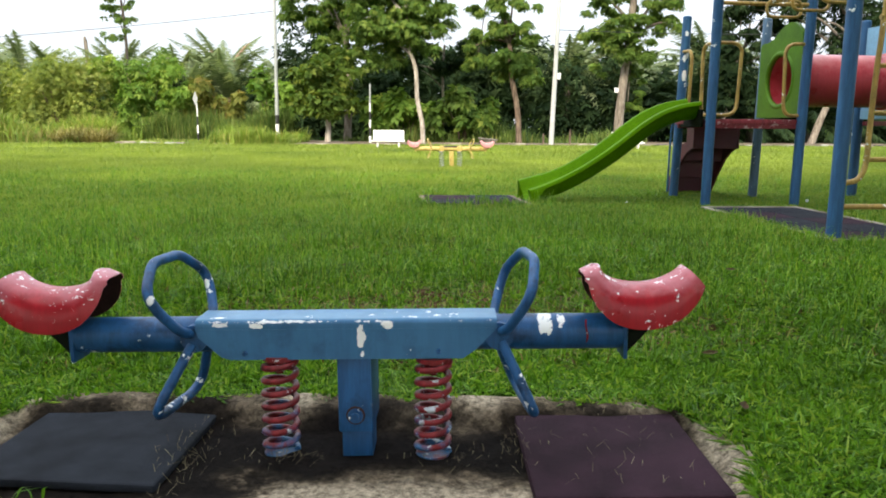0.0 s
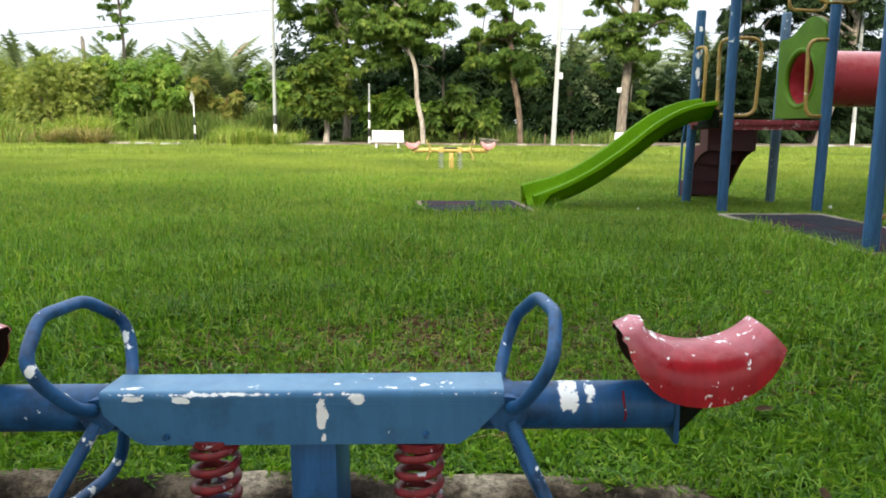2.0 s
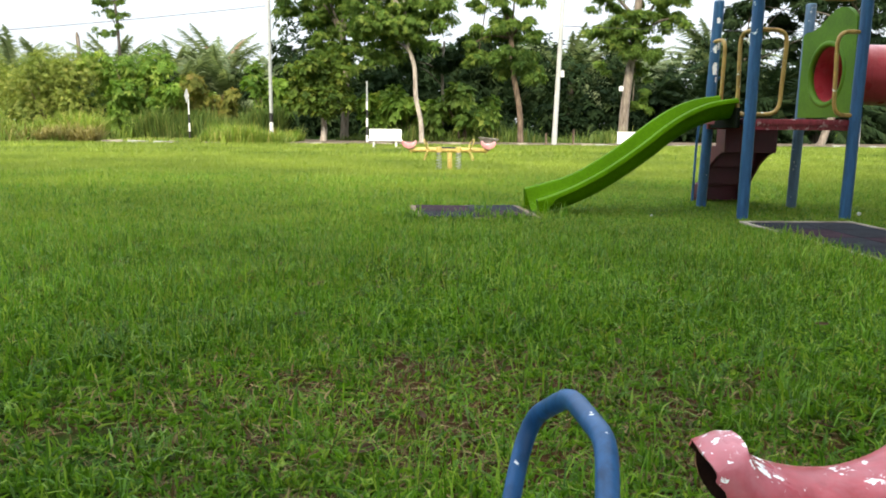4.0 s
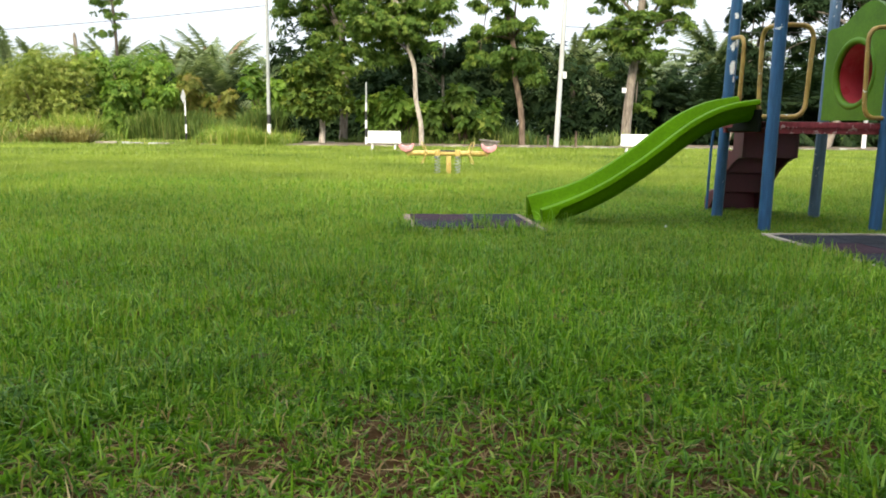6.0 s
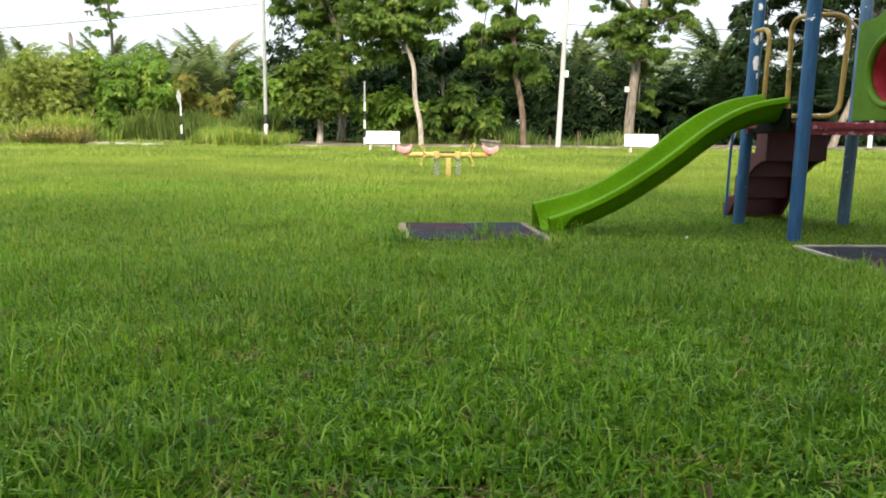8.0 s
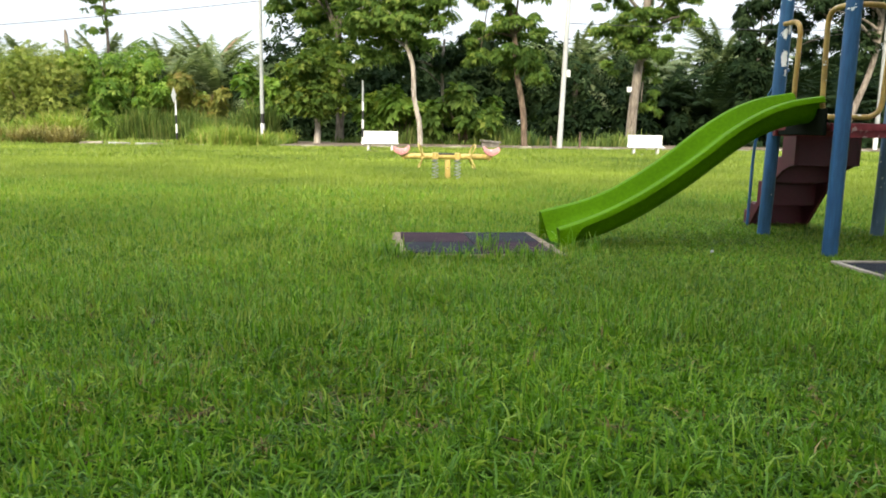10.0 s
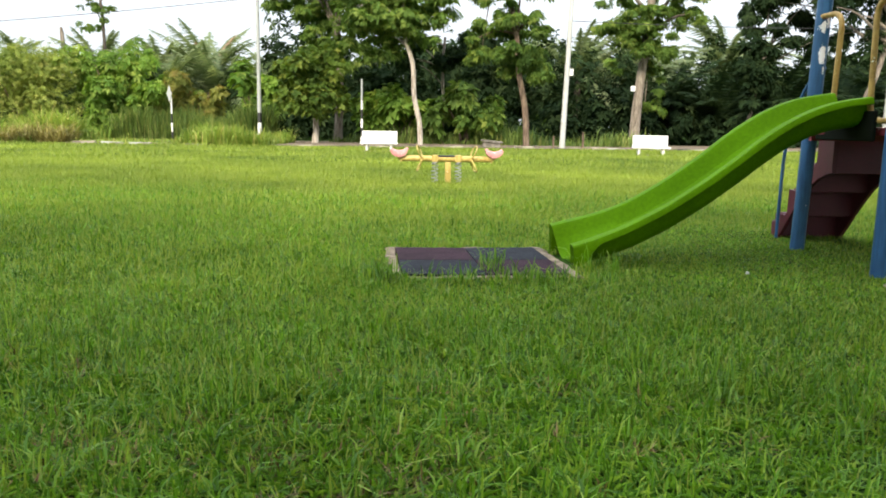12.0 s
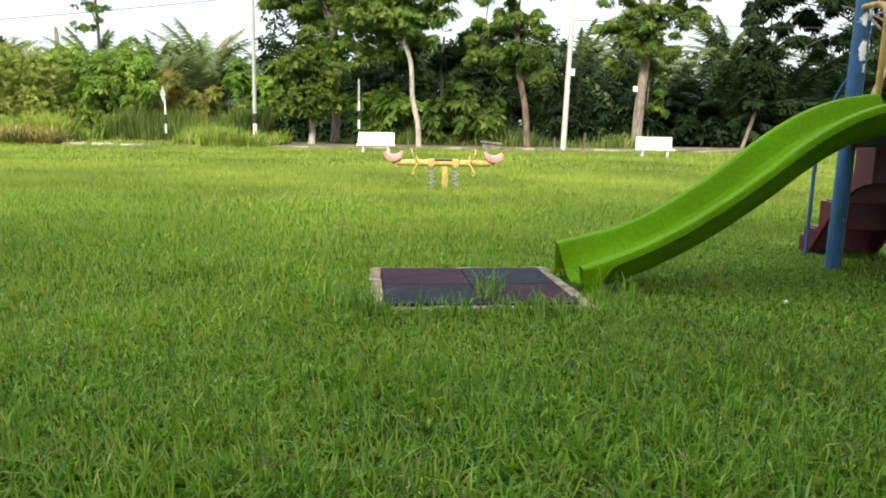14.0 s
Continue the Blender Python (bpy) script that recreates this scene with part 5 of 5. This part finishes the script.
# trees of the row
tree("tree", (-6.45, 40.2, 0), [(0, 0, -0.1), (0.05, 0, 0.8), (-0.05, 0, 2.2)], 0.17, 0.1, lumps(R, 0, 0, 2.75, 1.9, 1.6, 1.65, 40, 0.3), 2600, 0.2, M["leaf_round"], M["bark_white"], "small dense round-crowned tree", 31, aspect=0.55)
tree("tree", (-1.5, 39.4, 0), [(0, 0, -0.1), (-0.05, 0, 1.0), (-0.3, 0, 2.2), (-0.38, 0, 3.6), (-0.78, 0, 5.2), (-0.9, 0, 8.5)], 0.125, 0.085,
     spread_lumps(R, (-3.6, 1.3), (-0.9, 1.4), (5.4, 8.8), 100, 0.5) + spread_lumps(R, (-2.9, 1.2), (-0.9, 1.4), (4.4, 5.8), 34, 0.4) + spread_lumps(R, (-3.4, -0.8), (0.6, 1.6), (3.4, 5.2), 14, 0.4), 7800, 0.175, M["leaf_mid"], M["bark_white"], "tall slender tree with a pale curved trunk", 32, 9, 0.9, 0.42, 0.25)
tree("tree", (-5.8, 43.0, 0), [(0, 0, -0.1), (0.1, 0, 3), (0.0, 0, 5.5), (0.2, 0, 9)], 0.22, 0.12,
     spread_lumps(R, (-3.7, 2.6), (-1.2, 1.4), (6.0, 9.8), 82, 0.5) + spread_lumps(R, (-2.0, 1.6), (-0.5, 1.4), (4.7, 6.4), 30, 0.42) + spread_lumps(R, (-1.6, 2.2), (-1.0, 0.0), (4.2, 6.4), 22, 0.4), 7200, 0.175, M["leaf_mid"], M["bark_pale"], "tall tree with a high dark crown", 33, 8, 0.8, 0.42, 0.25)
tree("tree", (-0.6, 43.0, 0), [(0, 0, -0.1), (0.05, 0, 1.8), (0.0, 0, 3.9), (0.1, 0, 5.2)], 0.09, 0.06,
     spread_lumps(R, (-2.2, 2.0), (-0.8, 0.8), (3.9, 5.2), 12, 0.5), 900, 0.28, M["leaf_shade"], M["bark_pale"], "slender understorey tree with a dark crown", 39, 6, 0.8, 0.42)
tree("tree", (3.25, 38.6, 0), [(0, 0, -0.1), (-0.1, 0, 1.6), (-0.45, 0, 3.4), (-0.55, 0, 4.6), (-0.95, 0, 6.8), (-1.2, 0, 9)], 0.15, 0.09,
     spread_lumps(R, (-2.8, 0.8), (0.2, 1.6), (3.8, 5.6), 30, 0.32) + spread_lumps(R, (-1.0, 0.6), (-0.4, 0.4), (2.9, 3.6), 6, 0.4) + spread_lumps(R, (-2.4, 0.4), (-0.6, 1.0), (5.2, 6.2), 5, 0.3) + spread_lumps(R, (-3.2, 0.9), (-1.0, 1.0), (6.0, 9.4), 26, 0.3) + spread_lumps(R, (-1.3, 0.5), (-0.9, -0.3), (3.5, 5.8), 16, 0.34),
     4900, 0.17, M["leaf_mid"], M["bark_brown"], "tree with a bent brown trunk and drooping leaves", 34, 11, 1.0, 0.42, 0.25)
tree("tree", (9.2, 44.0, 0), [(0, 0, -0.1), (0.08, 0, 2.0), (0.28, 0, 4.4), (0.55, 0, 7.5), (0.8, 0, 10)], 0.28, 0.17,
     spread_lumps(R, (-2.1, 3.4), (-1.4, 1.2), (5.6, 9.6), 60, 0.42) + spread_lumps(R, (-1.6, 2.0), (-1.0, 1.0), (3.6, 6.2), 26, 0.3) + spread_lumps(R, (0.5, 1.5), (0.2, 0.9), (1.6, 4.0), 10, 0.26) + spread_lumps(R, (-0.7, 1.4), (-1.2, -0.5), (4.4, 7.0), 18, 0.36), 6200, 0.175, M["leaf_mid"], M["bark_pale"], "large tree with a thick pale brown trunk", 35, 9, 0.8, 0.42, 0.25)
tree("tree", (15.95, 48.0, 0), [(0, 0, -0.1), (0.5, 0, 1.6), (0.9, 0, 3.6), (1.6, 0, 6.5)], 0.11, 0.07,
     spread_lumps(R, (-0.2, 2.4), (-1.2, -0.3), (2.3, 6.4), 22, 0.5) + spread_lumps(R, (-0.3, 3.0), (-1.0, 1.0), (6.2, 10.0), 18, 0.5) + spread_lumps(R, (2.2, 10.5), (-1.5, 1.5), (5.2, 10.0), 36, 0.5), 3600, 0.26, M["leaf_shade"], M["bark_pale"], "tree with a leaning pale trunk and dark crown", 36, 5, 0.7, 0.42)
tree("tree", (20.85, 46.0, 0), [(0, 0, -0.1), (0.4, 0, 1.2), (0.8, 0, 2.3), (1.6, 0, 5), (1.9, 0, 9)], 0.22, 0.12,
     lumps(R, 0, 0, 8.3, 4.5, 2.4, 3.4, 20, 0.3), 1700, 0.26, M["leaf_shade"], M["bark_pale"], "tall shade tree at the edge of the wood", 37, 9, 0.7, 0.42)
tree("tree", (-22.8, 55, 0), [(0, 0, -0.1), (0.1, 0, 4), (0.0, 0, 8), (-0.4, 0, 11)], 0.13, 0.07,
     spread_lumps(R, (-1.5, 0.6), (-0.5, 0.5), (6.2, 10.8), 44, 0.24), 800, 0.17, M["leaf_mid"], M["bark_dark"], "thin tall tree above the palms", 38, 5)
for i, (x, y, h, L) in enumerate(((-31.6, 58, 2.6, 4.7), (-24.4, 58, 2.6, 4.5), (-19.9, 57, 1.9, 4.8), (-16.6, 57, 2.3, 5.0), (-13.0, 60, 2.2, 4.6), (8.0, 56, 3.4, 4.2), (12.0, 56, 3.0, 4.4), (-36.5, 60, 3.2, 5.0), (19, 60, 4.4, 4.8), (-28.2, 56, 2.0, 4.2), (-18.2, 53.5, 1.0, 5.0), (-14.9, 54, 0.9, 4.9))):
    palm((x, y, 0), h + 0.6, 44, L * 1.04, 50 + i, dry=i == 3)
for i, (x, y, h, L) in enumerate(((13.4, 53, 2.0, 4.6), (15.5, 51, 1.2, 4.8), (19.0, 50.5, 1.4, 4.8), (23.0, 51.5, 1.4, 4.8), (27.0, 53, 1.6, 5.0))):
    palm((x, y, 0), h, 34, L, 70 + i, "dark young palm at the edge of the wood", leaf="leaf_shade")
dead = thing("dead_palm", Matrix.Translation((-26.9, 58, 0)), "bare grey trunk of a dead palm", "dead tree")
auto_smooth(part("trunk", tube_bm([Vector((0, 0, -0.1)), Vector((0.1, 0, 3.5)), Vector((-0.05, 0, 6.7)), Vector((-0.1, 0, 7.1))], [0.17, 0.15, 0.14, 0.08], 10), M["bark_pale"], dead), 60)


# tall trees, out of view behind the start of the walk, whose shade lies over the near lawn
for i, x in enumerate((-21, -17, -13, -9, -5.2, -1.6, 2.2, 6.0, 10.0, 14.0)):
    h = 10.4 + 4.9 * float(step(-6.4, -2.2, x)) + 0.9 * math.sin(i * 2.3) + 7.0 * math.exp(-((x + 15.5) / 3.2) ** 2)
    tree("unseen_shade_tree", (x, -5.6 - 0.5 * (i % 3), 0), [(0, 0, -0.1), (0.1, 0, 2.5), (-0.1, 0, 5.0), (0.0, 0, 9.5)], 0.3, 0.14,
         lumps(R, 0, 0, h * 0.64, 3.0, 2.2, h * 0.36, 30, 0.42), 900, 0.75, M["leaf_mid"], M["bark_brown"], "unseen tall leafy tree that shades the lawn's near side", 90 + i, 6, 0.6, 0.5)
# unseen trees added on the right to darken the tower and its lawn
for i, (x, y, h) in enumerate(((9.6, 3.6, 13.0), (10.8, 8.8, 14.0), (14.0, 14.0, 14.0))):
    tree("unseen_shade_tree", (x, y, 0), [(0, 0, -0.1), (0.1, 0, 2.5), (-0.1, 0, 5.0), (0.0, 0, 9.5)], 0.3, 0.14,
         lumps(R, 0, 0, h * 0.6, 3.0, 2.6, h * 0.4, 30, 0.42), 900, 0.75, M["leaf_mid"], M["bark_brown"], "unseen leafy tree added beside the tower to block sky light", 110 + i, 6, 0.6, 0.5)


def woodland():
    """The wood behind the row, as one mass of leaves with its shade in their colour."""
    r = np.random.default_rng(71)
    blobs = []
    for x in np.arange(-10, 46, 2.2):
        for layer in range(4):
            top = 6.1 + 1.3 * np.sin(x * 0.5) + r.uniform(-0.6, 0.9) + (0.6 if x < -3.5 else 0.1 if x > 17 else -0.9 if x > 5 else -0.2)
            blobs += lumps(r, x, 48.5 + layer * 3.0 + (2.0 if x > 11 else 0) + max(0, x - 10) * 0.25, top * 0.5, 2.0, 1.3, top * 0.55, 4, 0.5)
    runs = [sprays(r, 10500, blobs, 0.4, 7, 0.4, 0.6, 0.5)]
    blobs = []
    for x in np.arange(-50, -6, 2.6):
        top = 3.6 + r.uniform(-0.6, 0.6)
        blobs += lumps(r, x, 50 + r.uniform(-1, 3), top * 0.5, 2.2, 1.4, top * 0.55, 4, 0.5)
    runs.append(sprays(r, 2400, blobs, 0.44, 7, 0.4, 0.6, 0.5))
    blobs = []
    for x in np.arange(-64, -8, 3.0):
        blobs += lumps(r, x, 63, 2.1, 2.6, 1.2, 2.4 + r.uniform(-0.3, 0.3), 4, 0.55)
    runs.append(sprays(r, 1500, blobs, 0.9, 7, 0.6, 0.5, 0.3))
    blobs = []
    for x in np.arange(-10, 50, 3.0):
        top = 6.6 + r.uniform(-0.5, 0.7)
        top -= 2.0 if x < -8 else 0
        blobs += lumps(r, x, 60 + max(0, x - 10) * 0.25, top * 0.48, 2.6, 1.2, top * 0.5, 4, 0.55)
    runs.append(sprays(r, 3600, blobs, 1.0, 7, 0.6, 0.5, 0.3))
    blobs = []
    for x in np.arange(-9, 44, 1.8):      # undergrowth that closes the foot of the wood
        blobs += lumps(r, x, 47.6 + r.uniform(-0.3, 0.8) + max(0, x - 10) * 0.25, 0.9, 1.3, 0.7, 1.1, 3, 0.6)
    runs.append(sprays(r, 2200, blobs, 0.4, 7, 0.4, 0.6, 0.2))
    o = crown_of("woodland", runs, M["leaf_shade"])
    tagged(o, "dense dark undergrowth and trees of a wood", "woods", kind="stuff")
    blobs = []
    for x in np.arange(-120, 120, 7):
        top = 6.5 + r.uniform(-1.2, 1.2)
        blobs += lumps(r, x, 85 + r.uniform(-4, 6), top * 0.45, 5.5, 3.0, top * 0.55, 4, 0.5)
    o = crown_of("far_woodland", [sprays(r, 3400, blobs, 0.8, 7, 0.6, 0.5, 0.3)], M["leaf_mid"])
    tagged(o, "distant line of trees", "woods", kind="stuff")


woodland()


def rank_grass():
    def behind(x, y):
        """Beyond the kerb, but for the bare ground in front of the road sign."""
        gap = (x > -15.9) & (x < -10.2) & (y < 40.3)
        return (y > kerb_y(x) + 0.25) & ~gap

    mound = lambda x, y: behind(x, y) & (((x + 19.2) / 4.0) ** 2 + ((y - 36.6) / 2.6) ** 2 < 1 + 0.3 * np.sin(3 * x))
    runs = [
        blades(20000, -34, -15.0, 29, 41.5, 0.62, 0.034, 0.5, seed=81, keep=behind, wild=0.6),
        blades(9000, -23.4, -15.1, 34.0, 39.5, 1.05, 0.032, 0.55, seed=84, keep=mound, wild=0.35, clump=60),
        blades(6000, -11.0, -7.3, 34.0, 40.0, 0.6, 0.03, 0.6, seed=82, wild=0.5),
        blades(3500, -16.5, -9.5, 33.8, 40.0, 0.17, 0.03, 0.7, seed=85),
    ]
    v, f, s = gather(runs)
    g = sheet("tall_grass", v, f, M["tallgrass"], s)
    tagged(g, "rank tall grass, partly dry, along the lane", "tall grass", kind="stuff")
    runs = [
        blades(9000, -16.5, -8.6, 40.4, 42.4, 1.25, 0.04, 0.3, seed=86, wild=0.25),
        blades(4200, -6, 10.5, 41.5, 44.8, 0.62, 0.04, 0.45, seed=83, wild=0.7, keep=lambda x, y: y > kerb_y(x) + 4),
    ]
    v, f, s = gather(runs)
    g = sheet("reeds", v, f, M["reed"], s)
    tagged(g, "dark green upright reeds along the lane", "reeds", kind="stuff")
    v, f, s = gather([blades(1900, -17.2, -15.0, 33.3, 34.9, 0.8, 0.03, 0.9, seed=87, wild=0.1), blades(700, -23.5, -17.5, 33.0, 35.0, 0.7, 0.03, 0.7, seed=88, wild=0.5), blades(500, -10.2, -8.4, 34.4, 35.4, 0.45, 0.03, 0.9, seed=89, wild=0.3)])
    g = sheet("dry_grass", v, f, M["tan_grass"], s)
    tagged(g, "dry brown clump of dead grass", "dry grass", kind="stuff")


rank_grass()


# ---- litter on the ground ----
def straw():
    """Dry straw and clippings lying on the tiles and along the rim of the pit."""
    r = np.random.default_rng(91)
    n = 460
    # along the rim, on the maroon tile, by the other tile, and in wisps round the spring feet
    spots = [(-0.44, 2.16, 0.06, 0.04), (0.03, 2.17, 0.07, 0.04), (-0.69, 2.2, 0.03, 0.13), (0.84, 2.3, 0.035, 0.16), (0.83, 2.15, 0.04, 0.14), (-0.7, 2.1, 0.03, 0.1), (0.24, 2.2, 0.03, 0.12), (0.6, 2.5, 0.12, 0.02)]
    k = r.integers(0, len(spots) + 2, n)
    x, y = r.uniform(-1.3, 0.85, n), r.normal(2.51, 0.03, n)
    for i, (cx, cy, sx, sy) in enumerate(spots):
        x, y = np.where(k == i, r.normal(cx, sx, n), x), np.where(k == i, r.normal(cy, sy, n), y)
    x, y = np.where(k == len(spots), r.uniform(0.28, 0.76, n), x), np.where(k == len(spots), r.uniform(1.92, 2.44, n), y)
    on_tile = ((np.abs(x - 0.515) < 0.26) & (np.abs(y - 2.175) < 0.29)) | ((np.abs(x + 0.99) < 0.28) & (np.abs(y - 2.225) < 0.28))
    z = np.where(on_tile, PIT_Z + 0.052, PIT_Z + 0.012) + np.where((y > 2.46) | (x > 0.82), 0.06, 0.0)
    a, L = r.uniform(0, np.pi, n), 0.004 + 0.036 * r.uniform(0, 1, n) ** 2
    dx, dy = np.cos(a) * L, np.sin(a) * L
    w = 0.0005
    sx, sy = -np.sin(a) * w, np.cos(a) * w
    lift = r.uniform(0, 0.02, n)
    v = np.stack((np.stack((x - sx, y - sy, z), -1), np.stack((x + sx, y + sy, z), -1), np.stack((x + dx + sx, y + dy + sy, z + lift), -1), np.stack((x + dx - sx, y + dy - sy, z + lift), -1)), 1).reshape(-1, 3)
    f = np.arange(4 * n)
    o = sheet("straw", v, f, M["straw"], np.full(n, 4))
    tagged(o, "dry straw and clippings scattered round the pit", "straw", kind="stuff")


straw()


def dead_leaf(x, y, s, turn):
    bm = bmesh.new()
    rows = []
    for i in range(7):
        u = i / 6
        w = 0.42 * math.sin(math.pi * min(0.98, u * 0.92 + 0.05)) ** 0.8
        rows.append([bm.verts.new((u - 0.5, k * w * 0.5, 0.16 * abs(k) * w + 0.22 * (u - 0.5) ** 2)) for k in (-1, -0.5, 0, 0.5, 1)])
    for a, c in zip(rows, rows[1:]):
        for k in range(4):
            bm.faces.new((a[k], a[k + 1], c[k + 1], c[k]))
    bmesh.ops.solidify(bm, geom=bm.faces, thickness=0.01)
    o = part("fallen_leaf", bm, M["dead_leaf"], None, smooth=True)
    o.matrix_world = Matrix.Translation((x, y, float(height(x, y)) + 0.035)) @ Matrix.Rotation(radians(turn), 4, "Z") @ Matrix.Rotation(radians(14), 4, "X") @ Matrix.Scale(s, 4)
    tagged(o, "curled brown dead leaf lying in the grass", "leaf", "fallen leaves")


def scrap(x, y, s):
    """A crumpled scrap of white paper."""
    bm = bmesh.new()
    bmesh.ops.create_icosphere(bm, subdivisions=2, radius=s)
    for q in bm.verts:
        q.co *= 0.75 + 0.5 * noise.noise(q.co * 60 + Vector((x, y, 0)))
    o = part("paper_scrap", bm, M["white"], None)
    o.location = (x, y, float(height(x, y)) + 0.045)
    tagged(o, "crumpled scrap of white paper lying in the grass", "litter", "paper scraps")


scrap(4.12, 9.01, 0.024)
scrap(1.96, 8.6, 0.014)
tagged(part("notice_box", box_bm((0.22, 0.12, 0.26), (8.95, 43.62, 2.9), 0.02), M["white"], None), "small white box fixed to a tree trunk", "box")

for x, y, s, a in ((0.98, 2.42, 0.07, 70), (1.06, 3.0, 0.075, 20), (1.2, 3.5, 0.07, 130), (1.75, 3.35, 0.06, 60), (-0.15, 3.3, 0.09, 30), (0.0, 3.55, 0.07, 100), (-0.6, 4.7, 0.08, 40), (0.75, 4.3, 0.08, 75), (1.7, 4.6, 0.07, 10), (0.3, 5.2, 0.07, 150)):
    dead_leaf(x, y, s, a)


def dead_thatch():
    """Dead brown blades lying over the worn soil beyond the pit."""
    r = np.random.default_rng(95)
    near_patch = lambda x, y: ((x - 0.15) * 0.5) ** 2 + ((y - 3.65) * 1.05) ** 2 < 0.5 * r.uniform(0.2, 1.3, len(x))
    v, f, s = gather([
        blades(17000, -1.9, 2.2, 2.75, 4.6, 0.065, 0.005, 1.9, segments=2, seed=96, keep=near_patch, anywhere=True, droop=0.2),
        blades(5200, -2.6, 2.8, 2.7, 6.8, 0.06, 0.005, 1.7, segments=2, seed=97, droop=0.2, clump=24),
        blades(1100, -1.5, 0.2, 5.3, 6.1, 0.055, 0.005, 1.8, segments=2, seed=98, droop=0.2),
    ])
    o = sheet("dead_thatch", v, f, M["hay"], s)
    tagged(o, "dead brown grass lying over worn soil", "dead grass", kind="stuff")


dead_thatch()
